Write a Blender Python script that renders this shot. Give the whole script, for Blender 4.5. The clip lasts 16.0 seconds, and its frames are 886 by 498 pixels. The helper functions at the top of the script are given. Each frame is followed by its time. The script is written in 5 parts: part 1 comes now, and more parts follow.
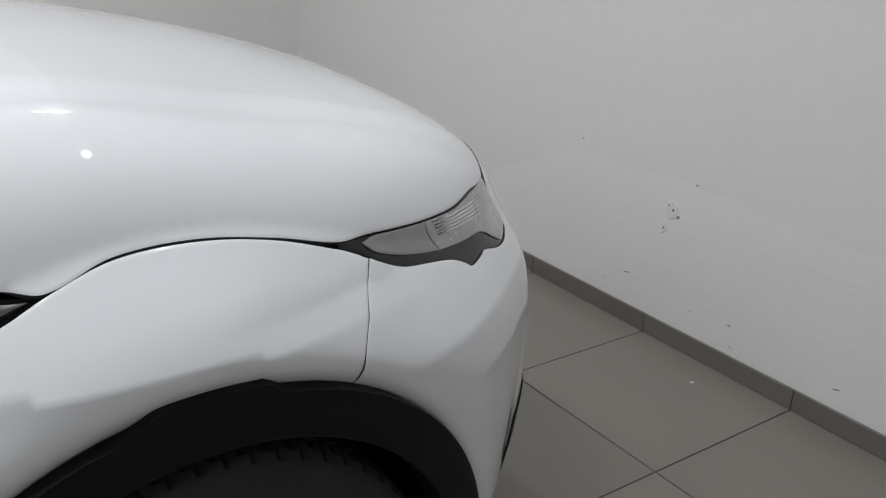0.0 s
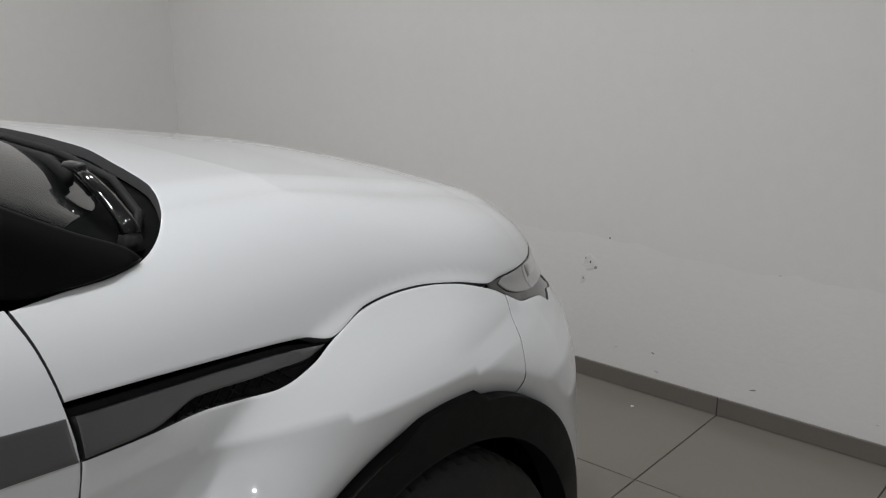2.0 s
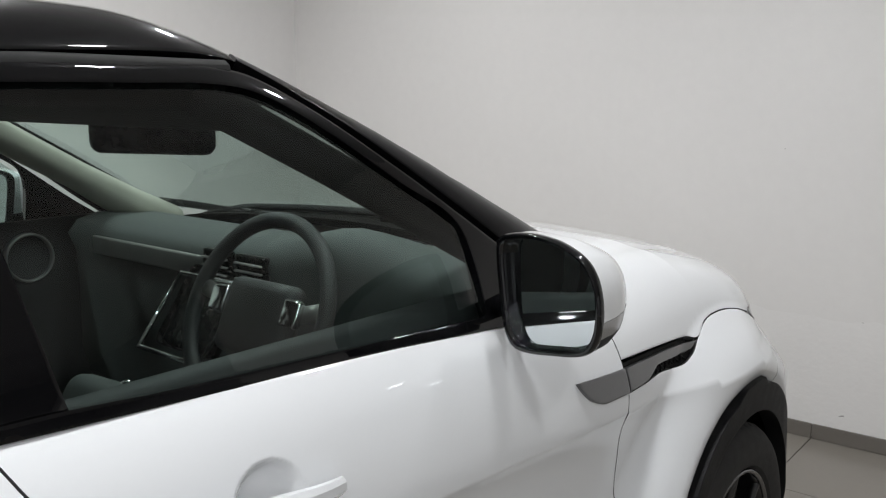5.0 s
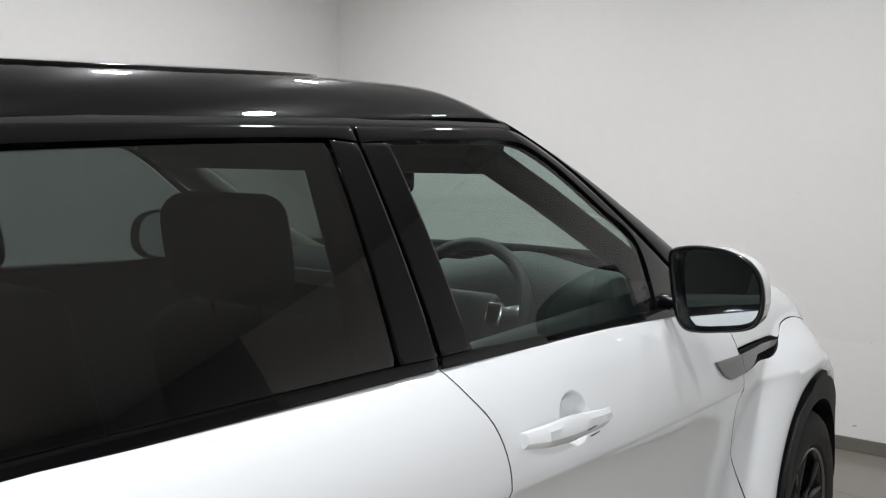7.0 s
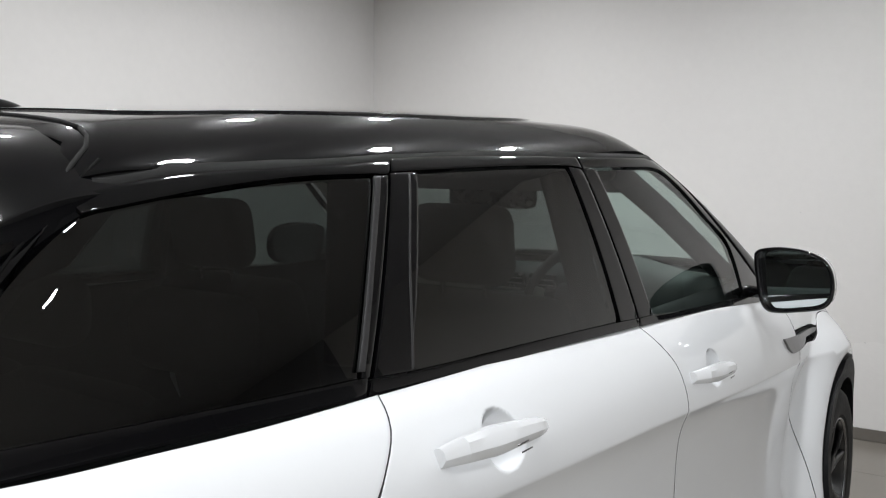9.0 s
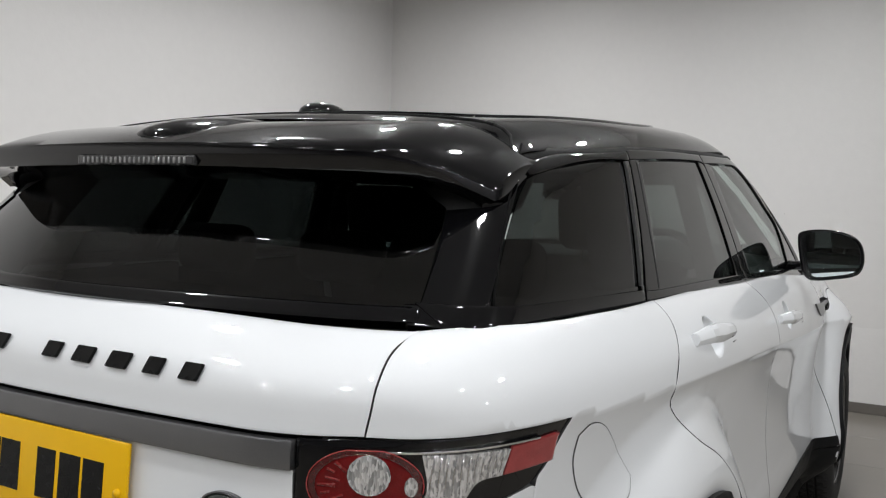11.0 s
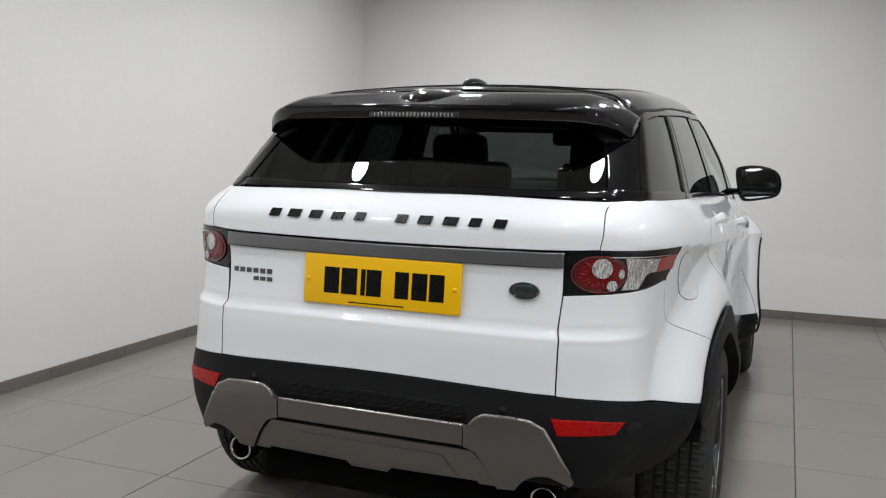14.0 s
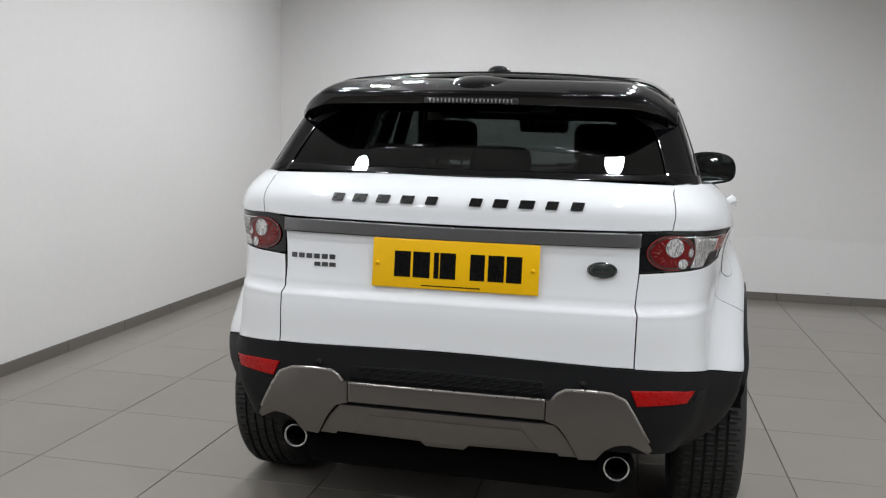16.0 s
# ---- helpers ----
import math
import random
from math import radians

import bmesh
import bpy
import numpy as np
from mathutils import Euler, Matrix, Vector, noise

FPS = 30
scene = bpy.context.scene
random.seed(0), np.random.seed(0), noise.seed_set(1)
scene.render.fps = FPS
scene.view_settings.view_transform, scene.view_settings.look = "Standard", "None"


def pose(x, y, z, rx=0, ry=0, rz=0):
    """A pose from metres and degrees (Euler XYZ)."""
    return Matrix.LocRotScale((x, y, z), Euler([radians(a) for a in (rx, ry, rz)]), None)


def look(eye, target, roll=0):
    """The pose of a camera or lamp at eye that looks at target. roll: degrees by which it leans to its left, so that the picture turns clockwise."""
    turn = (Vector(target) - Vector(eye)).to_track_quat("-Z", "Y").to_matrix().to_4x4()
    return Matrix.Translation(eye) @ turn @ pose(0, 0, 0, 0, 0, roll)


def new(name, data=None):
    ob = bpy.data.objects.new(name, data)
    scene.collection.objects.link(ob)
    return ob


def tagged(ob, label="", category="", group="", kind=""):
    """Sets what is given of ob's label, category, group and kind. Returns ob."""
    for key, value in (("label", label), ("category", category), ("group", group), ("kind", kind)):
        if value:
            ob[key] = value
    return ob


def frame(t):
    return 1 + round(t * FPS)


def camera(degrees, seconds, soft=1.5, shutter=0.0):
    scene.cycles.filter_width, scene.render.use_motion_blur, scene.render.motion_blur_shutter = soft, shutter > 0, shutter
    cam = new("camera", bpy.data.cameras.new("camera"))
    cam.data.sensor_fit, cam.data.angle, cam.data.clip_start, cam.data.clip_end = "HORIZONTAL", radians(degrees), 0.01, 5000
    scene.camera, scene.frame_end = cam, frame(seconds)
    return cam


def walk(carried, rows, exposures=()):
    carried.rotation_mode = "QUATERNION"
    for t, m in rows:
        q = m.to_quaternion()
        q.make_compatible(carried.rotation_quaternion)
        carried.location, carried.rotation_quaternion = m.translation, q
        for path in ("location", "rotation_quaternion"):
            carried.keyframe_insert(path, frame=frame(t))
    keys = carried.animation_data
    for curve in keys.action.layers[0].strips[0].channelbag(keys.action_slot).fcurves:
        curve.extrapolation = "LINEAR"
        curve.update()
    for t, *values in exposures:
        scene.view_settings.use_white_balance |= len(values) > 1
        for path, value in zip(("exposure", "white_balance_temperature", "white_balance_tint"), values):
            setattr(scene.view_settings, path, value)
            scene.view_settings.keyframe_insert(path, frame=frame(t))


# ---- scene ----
# ---- camera ----
cam = camera(53.81, 16.0, soft=1.2)
PATH = [
    (0, look((1.8107, 1.0246, 1.3940), (-0.4546, 2.6502, 0.2866), 2.98)),
    (0.5, look((1.7282, 0.8956, 1.3982), (-0.3312, 2.8474, 0.4238), 0.98)),
    (1, look((1.7045, 0.7480, 1.3969), (-0.2873, 2.8053, 0.5021), 1.04)),
    (1.5, look((1.7205, 0.5937, 1.4050), (-0.2231, 2.7208, 0.5695), 0.80)),
    (2, look((1.7192, 0.4214, 1.4066), (-0.1874, 2.6014, 0.6240), 0.22)),
    (2.5, look((1.6868, 0.2212, 1.4178), (-0.2087, 2.4257, 0.6780), -0.07)),
    (3, look((1.6580, 0.0499, 1.4411), (-0.2172, 2.2836, 0.7380), 0.01)),
    (3.5, look((1.6505, -0.1204, 1.4573), (-0.2090, 2.1369, 0.7888), -0.05)),
    (4, look((1.6539, -0.3080, 1.4861), (-0.2065, 1.9612, 0.8619), 0.02)),
    (4.5, look((1.6350, -0.4853, 1.5025), (-0.2300, 1.7911, 0.9195), 0.43)),
    (5, look((1.6144, -0.6715, 1.5046), (-0.2478, 1.6236, 0.9899), 0.25)),
    (7.5, look((1.5503, -1.5388, 1.5030), (-0.2129, 0.8677, 1.1862), 0.14)),
    (8, look((1.5522, -1.7248, 1.5040), (-0.1939, 0.6967, 1.2079), 0.22)),
    (8.5, look((1.5243, -1.9174, 1.5092), (-0.1919, 0.5273, 1.2297), 0.34)),
    (11, look((1.2819, -2.9752, 1.4372), (-0.2044, -0.3786, 1.2162), 1.14)),
    (11.5, look((1.2520, -3.2112, 1.4276), (-0.1955, -0.5940, 1.1939), 1.12)),
    (12, look((1.2499, -3.4562, 1.3962), (-0.1454, -0.8082, 1.1933), 1.10)),
    (12.5, look((1.2305, -3.6875, 1.3706), (-0.1008, -1.0065, 1.1703), 1.15)),
    (13, look((1.1996, -3.9411, 1.3594), (-0.0674, -1.2340, 1.1023), 1.08)),
    (13.5, look((1.1559, -4.1652, 1.3415), (-0.0311, -1.4265, 1.0409), 1.19)),
    (14, look((1.1146, -4.3918, 1.3803), (0.0069, -1.6267, 1.0233), 1.14)),
    (14.5, look((1.0338, -4.5391, 1.3910), (0.0080, -1.7448, 1.0176), 1.27)),
    (15, look((0.8781, -4.6198, 1.3822), (-0.0616, -1.7965, 1.0006), 1.34)),
    (15.5, look((0.7147, -4.6567, 1.3659), (-0.1040, -1.7959, 0.9844), 1.42)),
    (16, look((0.5203, -4.6412, 1.3631), (-0.1127, -1.7350, 0.9713), 1.48)),
]
walk(cam, PATH, exposures=[(0.0, -0.60, 6400, 10), (0.7, -0.80, 6500, 10), (2.0, -0.78, 6560, 10), (3.5, -0.66, 6580, 10), (5.0, -0.32, 6540, 10), (7.5, -0.16, 6500, 10), (8.5, -0.16, 6500, 10), (11.0, -0.38, 6540, 10), (13.0, -0.33, 6500, 10), (16.0, -0.23, 6400, 10)])

# ---- light ----
world = bpy.data.worlds.new("world")
scene.world = world
world.use_nodes = True
world.node_tree.nodes["Background"].inputs[0].default_value = (.8, .85, .9, 1)
world.node_tree.nodes["Background"].inputs[1].default_value = .02

CEIL = 3.12
LAMP_POWER = 18.5


def downlamp(x, y, power=LAMP_POWER):
    data = bpy.data.lights.new("downlight_and_fill_lamp", "AREA")
    data.shape, data.size, data.energy, data.color = "DISK", .15, power, (.97, .985, 1)
    data.spread = radians(167)
    ob = new("downlight_and_fill_lamp", data)
    ob.matrix_world = look((x, y, CEIL - .012), (x, y, 0))
    return ob


# rows at x 2.9 and beyond are added fill for the flank, unseen
LAMPS = [(x, 1.93 - 1.17 * k) for k in range(8) for x in (-1.3, .80)] + [(2.9, -.80 - 1.17 * k) for k in range(5)] + [(x, -.25 - 1.15 * k) for k in range(7) for x in (6.2, 7.6)]
for lx, ly in LAMPS:
    front_pair = ly > .5   # the lamps over the hood outshine the rest of their two rows
    downlamp(lx, ly, LAMP_POWER * (1.25 if lx > 3 else .84 if lx > 2 else (.98 if front_pair else .70) if lx > 0 else (1.12 if front_pair else .92)))

# ---- materials ----
def mat(name, color, rough=.5, metal=0., coat=0., spread=0., grain=0., scale=8., bump_by=0., bump_scale=60., spec=.5, random_by=0., stretch=(1, 1, 1)):
    m = bpy.data.materials.new(name)
    m.use_nodes = True
    nt = m.node_tree
    b = nt.nodes["Principled BSDF"]
    b.inputs["Base Color"].default_value = (*color, 1)
    b.inputs["Roughness"].default_value = rough
    b.inputs["Metallic"].default_value = metal
    b.inputs["Coat Weight"].default_value = coat
    b.inputs["Coat Roughness"].default_value = .03
    b.inputs["Specular IOR Level"].default_value = spec
    tc = nt.nodes.new("ShaderNodeTexCoord")
    mp = nt.nodes.new("ShaderNodeMapping")
    mp.inputs["Scale"].default_value = stretch
    nt.links.new(tc.outputs["Object"], mp.inputs["Vector"])

    def tex(sc, detail=4):
        n = nt.nodes.new("ShaderNodeTexNoise")
        n.inputs["Scale"].default_value, n.inputs["Detail"].default_value = sc, detail
        nt.links.new(mp.outputs["Vector"], n.inputs["Vector"])
        return n.outputs["Fac"]

    def math2(op, a, c):
        n = nt.nodes.new("ShaderNodeMath")
        n.operation = op
        for i, v in enumerate((a, c)):
            if isinstance(v, (int, float)):
                n.inputs[i].default_value = v
            else:
                nt.links.new(v, n.inputs[i])
        return n.outputs[0]

    if spread or grain or random_by:
        total = 1.0
        if spread:
            total = math2("ADD", math2("MULTIPLY", math2("SUBTRACT", tex(scale), .5), spread * 2), total)
        if grain:
            total = math2("ADD", math2("MULTIPLY", math2("SUBTRACT", tex(scale * 14, 6), .5), grain * 2), total)
        if random_by:
            oi = nt.nodes.new("ShaderNodeObjectInfo")
            total = math2("ADD", math2("MULTIPLY", math2("SUBTRACT", oi.outputs["Random"], .5), random_by * 2), total)
        mx = nt.nodes.new("ShaderNodeVectorMath")
        mx.operation = "SCALE"
        mx.inputs[0].default_value = color
        nt.links.new(total, mx.inputs["Scale"])
        nt.links.new(mx.outputs[0], b.inputs["Base Color"])
        nt.links.new(math2("ADD", math2("MULTIPLY", math2("SUBTRACT", tex(scale * 3), .5), (spread + grain) * .8), rough), b.inputs["Roughness"])
    if bump_by:
        bn = nt.nodes.new("ShaderNodeBump")
        bn.inputs["Strength"].default_value, bn.inputs["Distance"].default_value = 1, bump_by
        nt.links.new(tex(bump_scale, 5), bn.inputs["Height"])
        nt.links.new(bn.outputs[0], b.inputs["Normal"])
    return m


def glass(name, tint, base=.06, gloss=1.0, rough=0.0):
    """A thin sheet of glass: clear with a tint, with mirror gloss that grows towards grazing."""
    m = bpy.data.materials.new(name)
    m.use_nodes = True
    nt = m.node_tree
    nt.nodes.clear()
    out = nt.nodes.new("ShaderNodeOutputMaterial")
    mix = nt.nodes.new("ShaderNodeMixShader")
    tr = nt.nodes.new("ShaderNodeBsdfTransparent")
    gl = nt.nodes.new("ShaderNodeBsdfGlossy")
    fr = nt.nodes.new("ShaderNodeLayerWeight")
    fr.inputs["Blend"].default_value = .5
    pw = nt.nodes.new("ShaderNodeMath")
    pw.operation = "POWER"
    pw.inputs[1].default_value = 5
    ma = nt.nodes.new("ShaderNodeMath")
    ma.operation = "MULTIPLY_ADD"
    ma.inputs[1].default_value, ma.inputs[2].default_value = 1 - base, base
    nt.links.new(fr.outputs["Facing"], pw.inputs[0])
    nt.links.new(pw.outputs[0], ma.inputs[0])
    tr.inputs[0].default_value = (*tint, 1)
    gl.inputs[0].default_value = (gloss, gloss, gloss, 1)
    gl.inputs["Roughness"].default_value = rough
    nt.links.new(ma.outputs[0], mix.inputs[0])
    nt.links.new(tr.outputs[0], mix.inputs[1])
    nt.links.new(gl.outputs[0], mix.inputs[2])
    nt.links.new(mix.outputs[0], out.inputs[0])
    return m


def glow(name, color, strength):
    m = bpy.data.materials.new(name)
    m.use_nodes = True
    b = m.node_tree.nodes["Principled BSDF"]
    b.inputs["Emission Color"].default_value = (*color, 1)
    b.inputs["Emission Strength"].default_value = strength
    return m


def facets(name):
    """Clear moulded lamp plastic over a bright reflector, broken into small facets."""
    m = mat(name, (.5, .5, .51), .15, metal=.6, coat=1.)
    nt = m.node_tree
    b = nt.nodes["Principled BSDF"]
    tc = nt.nodes.new("ShaderNodeTexCoord")
    vo = nt.nodes.new("ShaderNodeTexVoronoi")
    vo.inputs["Scale"].default_value = 300
    ra = nt.nodes.new("ShaderNodeValToRGB")
    ra.color_ramp.elements[0].color, ra.color_ramp.elements[1].color = (.36, .36, .365, 1), (.92, .91, .90, 1)
    ra.color_ramp.elements[0].position, ra.color_ramp.elements[1].position = .1, .85
    sp = nt.nodes.new("ShaderNodeSeparateColor")
    bn = nt.nodes.new("ShaderNodeBump")
    bn.inputs["Distance"].default_value = .0018
    mp = nt.nodes.new("ShaderNodeMapping")
    mp.inputs["Scale"].default_value = (1, 1, .4)
    nt.links.new(tc.outputs["Object"], mp.inputs["Vector"])
    nt.links.new(mp.outputs["Vector"], vo.inputs["Vector"])
    nt.links.new(vo.outputs["Color"], sp.inputs[0])
    nt.links.new(sp.outputs[0], ra.inputs[0])
    nt.links.new(ra.outputs[0], b.inputs["Base Color"])
    nt.links.new(vo.outputs["Distance"], bn.inputs["Height"])
    nt.links.new(bn.outputs[0], b.inputs["Normal"])
    return m


M_WALL = mat("white_wall_paint", (.775, .761, .747), .75, spread=.03, grain=.025, scale=1.3, bump_by=.0006, bump_scale=45)
# grey for unseen walls, set dark to dim reflections in glass and paint
M_UNSEEN_DIM = mat("dim_unseen_wall", (.32, .32, .33), .8, spread=.05, scale=2)
M_CEIL = mat("grey_ceiling_paint", (.50, .50, .505), .8, spread=.03, scale=2)
M_TILE = mat("grey_floor_tile", (.235, .217, .190), .2, spec=.28, spread=.035, grain=.02, scale=3.2, bump_by=.0002, bump_scale=90, random_by=.03)
M_GROUT = mat("dark_grout", (.055, .05, .046), .85, spread=.2, scale=5)
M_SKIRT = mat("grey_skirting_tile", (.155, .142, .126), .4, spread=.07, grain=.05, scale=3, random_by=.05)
M_SCUFF = mat("dark_scuff", (.28, .27, .26), .8, spread=.3, scale=30)
M_PLASTER = mat("bare_plaster", (.76, .75, .74), .9, spread=.10, scale=40, bump_by=.002, bump_scale=120)
M_WHITE = mat("white_car_paint", (.80, .818, .838), .45, coat=1., grain=.008, scale=12, spec=.25)
M_BLACK = mat("black_gloss_paint", (.003, .003, .0036), .28, coat=1., spec=.012)
M_TRIM = mat("black_grained_plastic", (.006, .0062, .0068), .55, spec=.17, spread=.12, grain=.1, scale=9, bump_by=.0004, bump_scale=420)
M_SEAL = mat("black_rubber_seal", (.006, .006, .006), .7, spec=.3, spread=.1, scale=20)
# grey that paints the shade inside the gaps between white panels
M_GAPSHADE = mat("painted_gap_shade", (.10, .10, .102), .8, spec=.1, spread=.1, scale=20)
M_GREY = mat("grey_metallic_paint", (.19, .19, .195), .34, metal=.75, coat=.3, spread=.05, grain=.06, scale=25)
M_SKID = mat("satin_grey_bumper_paint", (.165, .152, .142), .30, metal=.75, spread=.06, grain=.05, scale=15)
# lighter than the skid paint: the bevel's highlight put into the colour
M_SKIDGLINT = mat("painted_edge_highlight", (.36, .34, .32), .28, metal=.8, spread=.06, scale=20)
M_CHROME = mat("chrome", (.75, .75, .76), .12, metal=1., spread=.05, scale=20)
M_DARKCHROME = mat("dark_chrome", (.22, .22, .23), .2, metal=1., spread=.05, scale=20)
M_TYRE = mat("tyre_rubber", (.026, .0255, .025), .75, spec=.3, spread=.18, grain=.12, scale=14, bump_by=.0006, bump_scale=160)
M_RIM = mat("black_alloy", (.010, .010, .0105), .3, metal=.2, coat=.6, spread=.1, scale=12)
M_DISC = mat("brake_steel", (.30, .29, .28), .45, metal=.9, spread=.1, scale=20)
M_UNDER = mat("dark_underbody", (.004, .004, .004), .9, spec=.1, spread=.2, scale=6)
M_RED = mat("red_lamp_lens", (.14, .003, .004), .16, coat=.8, spec=.1, spread=.35, grain=.3, scale=60, bump_by=.0008, bump_scale=220)
M_LENS = facets("clear_lamp_lens")
M_MESH = mat("grey_lamp_mesh", (.30, .30, .30), .35, metal=.4, coat=1., grain=.3, scale=60, bump_by=.001, bump_scale=600)
M_HEADLENS = mat("clear_headlamp_plastic", (.36, .36, .365), .22, metal=.5, coat=1., spread=.25, grain=.2, scale=25, bump_by=.0015, bump_scale=90)
M_DARKLENS = mat("smoked_lamp_lens", (.03, .03, .031), .25, coat=.4, spread=.3, grain=.3, scale=40, bump_by=.0006, bump_scale=200)
M_PALE = mat("pale_pink_lens", (.34, .05, .05), .15, coat=1., spec=.1, spread=.2, scale=60, bump_by=.0006, bump_scale=260)
M_PLATE = mat("yellow_plate", (.88, .50, .002), .32, spec=.3, coat=.12, spread=.03, scale=20)
M_PILLAR = mat("black_pillar_paint", (.0025, .0025, .003), .28, spec=.16)
M_COWL = mat("black_scuttle_plastic", (.004, .004, .0042), .7, spec=.05, spread=.2, grain=.15, scale=12)
M_INK = mat("black_ink", (.004, .004, .004), .28, grain=.2, scale=20, spec=.2)
M_SILVER = mat("silver_script", (.13, .13, .135), .3, metal=.9, spread=.1, scale=30)
M_BADGE = mat("dark_badge_enamel", (.02, .03, .025), .25, coat=1., spread=.1, scale=30)
M_MIRROR = mat("mirror_glass", (.62, .66, .67), .01, metal=1.)
M_GLASS = glass("green_tinted_glass", (.64, .73, .70), .075, .95)
M_SCREEN = glass("windscreen_glass", (.76, .84, .81), .05, .95)
M_PRIV = glass("dark_privacy_glass", (.15, .168, .165), .12, .95)
M_PRIV_DARK = glass("darker_privacy_glass", (.075, .085, .084), .08, .95)
M_SUNROOF = mat("black_roof_glass", (.004, .004, .005), .04, coat=1., spread=.1, scale=5)
M_DASH = mat("dark_dashboard_vinyl", (.085, .094, .092), .6, spread=.08, grain=.1, scale=12, bump_by=.0005, bump_scale=300)
M_SEAT = mat("black_seat_leather", (.042, .042, .044), .5, spread=.12, grain=.1, scale=14, bump_by=.0006, bump_scale=240)
M_BEIGE = mat("beige_pillar_trim", (.60, .58, .50), .8, spread=.05, grain=.05, scale=20)
M_ALU = mat("brushed_aluminium", (.42, .42, .41), .32, metal=.8, spread=.08, scale=20, stretch=(1, 1, 12))
M_FOAM = mat("dark_carpet", (.018, .018, .018), .9, spread=.2, grain=.2, scale=20)

# ---- helpers for meshes ----
def part(name, bm, material, parent=None, label="", smooth=True, m=None):
    me = bpy.data.meshes.new(name)
    bm.to_mesh(me)
    bm.free()
    if smooth:
        for f in me.polygons:
            f.use_smooth = True
    me.materials.append(material)
    ob = new(name, me)
    ob.parent = parent
    if m is not None:
        ob.matrix_basis = m
    if label:
        tagged(ob, label)
    return ob


def shade_sharp(ob, angle=35):
    me = ob.data
    bm = bmesh.new()
    bm.from_mesh(me)
    for e in bm.edges:
        e.smooth = len(e.link_faces) == 2 and e.calc_face_angle(0) < radians(angle)
    bm.to_mesh(me)
    bm.free()
    return ob


def box(size, at=(0, 0, 0), bevel=0., seg=2, m=None):
    bm = bmesh.new()
    bmesh.ops.create_cube(bm, size=1)
    bmesh.ops.scale(bm, vec=size, verts=bm.verts)
    if bevel:
        bmesh.ops.bevel(bm, geom=bm.edges[:], offset=bevel, segments=seg, affect="EDGES", profile=.6)
    if m is not None:
        bmesh.ops.transform(bm, matrix=m, verts=bm.verts)
    bmesh.ops.translate(bm, vec=at, verts=bm.verts)
    return bm


def lathe(profile, segs=48, axis="x", at=(0, 0, 0), close=False, wobble=None):
    """Turns (radius, along) pairs round an axis."""
    bm = bmesh.new()
    rings = []
    for i in range(segs):
        a = 2 * math.pi * i / segs
        ring = []
        for j, (r, h) in enumerate(profile):
            rr = r + (wobble(i, j) if wobble else 0)
            c, s_ = rr * math.cos(a), rr * math.sin(a)
            p = {"x": (h, c, s_), "y": (s_, h, c), "z": (c, s_, h)}[axis]
            ring.append(bm.verts.new((p[0] + at[0], p[1] + at[1], p[2] + at[2])))
        rings.append(ring)
    n = len(profile)
    for i in range(segs):
        a, b = rings[i], rings[(i + 1) % segs]
        for j in range(n - 1 + (1 if close else 0)):
            k = (j + 1) % n
            bm.faces.new((a[j], b[j], b[k], a[k]))
    bmesh.ops.remove_doubles(bm, verts=bm.verts, dist=1e-6)
    bmesh.ops.recalc_face_normals(bm, faces=bm.faces)
    return bm


def tube(points, radius, segs=10, flat=1.0, taper=None, closed=False):
    """A round bar along points."""
    bm = bmesh.new()
    pts = [Vector(p) for p in points]
    rings = []
    n = len(pts)
    for i, p in enumerate(pts):
        if closed:
            d = (pts[(i + 1) % n] - pts[i - 1]).normalized()
        else:
            d = (pts[min(i + 1, n - 1)] - pts[max(i - 1, 0)]).normalized()
        ref = Vector((0, 0, 1)) if abs(d.z) < .95 else Vector((1, 0, 0))
        u = d.cross(ref).normalized()
        w = u.cross(d)
        r = radius * (taper(i / (n - 1)) if taper else 1)
        rings.append([bm.verts.new(p + u * (r * math.cos(2 * math.pi * k / segs)) + w * (r * flat * math.sin(2 * math.pi * k / segs))) for k in range(segs)])
    for i in range(n if closed else n - 1):
        a, b = rings[i], rings[(i + 1) % n]
        for k in range(segs):
            bm.faces.new((a[k], a[(k + 1) % segs], b[(k + 1) % segs], b[k]))
    if not closed:
        bm.faces.new(rings[0][::-1])
        bm.faces.new(rings[-1])
    bmesh.ops.recalc_face_normals(bm, faces=bm.faces)
    return bm


def merge(*bms):
    out = bmesh.new()
    for b in bms:
        me = bpy.data.meshes.new("tmp")
        b.to_mesh(me)
        b.free()
        out.from_mesh(me)
        bpy.data.meshes.remove(me)
    return out


def softbox(size, bevel, cuts=3, puff=0., at=(0, 0, 0), m=None):
    """A cushion: a rounded box whose faces swell."""
    bm = bmesh.new()
    bmesh.ops.create_cube(bm, size=1)
    bmesh.ops.scale(bm, vec=size, verts=bm.verts)
    bmesh.ops.bevel(bm, geom=bm.edges[:], offset=bevel, segments=4, affect="EDGES", profile=.5)
    bmesh.ops.subdivide_edges(bm, edges=[e for e in bm.edges if e.calc_length() > min(size) * .5], cuts=cuts, use_grid_fill=True)
    for v in bm.verts:
        t = [max(0, 1 - (2 * v.co[i] / size[i]) ** 2) for i in range(3)]
        big = int(np.argmin(size))
        k = [t[i] for i in range(3) if i != big]
        v.co[big] += math.copysign(puff * k[0] * k[1], v.co[big]) if abs(v.co[big]) > size[big] * .3 else 0
    if m is not None:
        bmesh.ops.transform(bm, matrix=m, verts=bm.verts)
    bmesh.ops.translate(bm, vec=at, verts=bm.verts)
    return bm


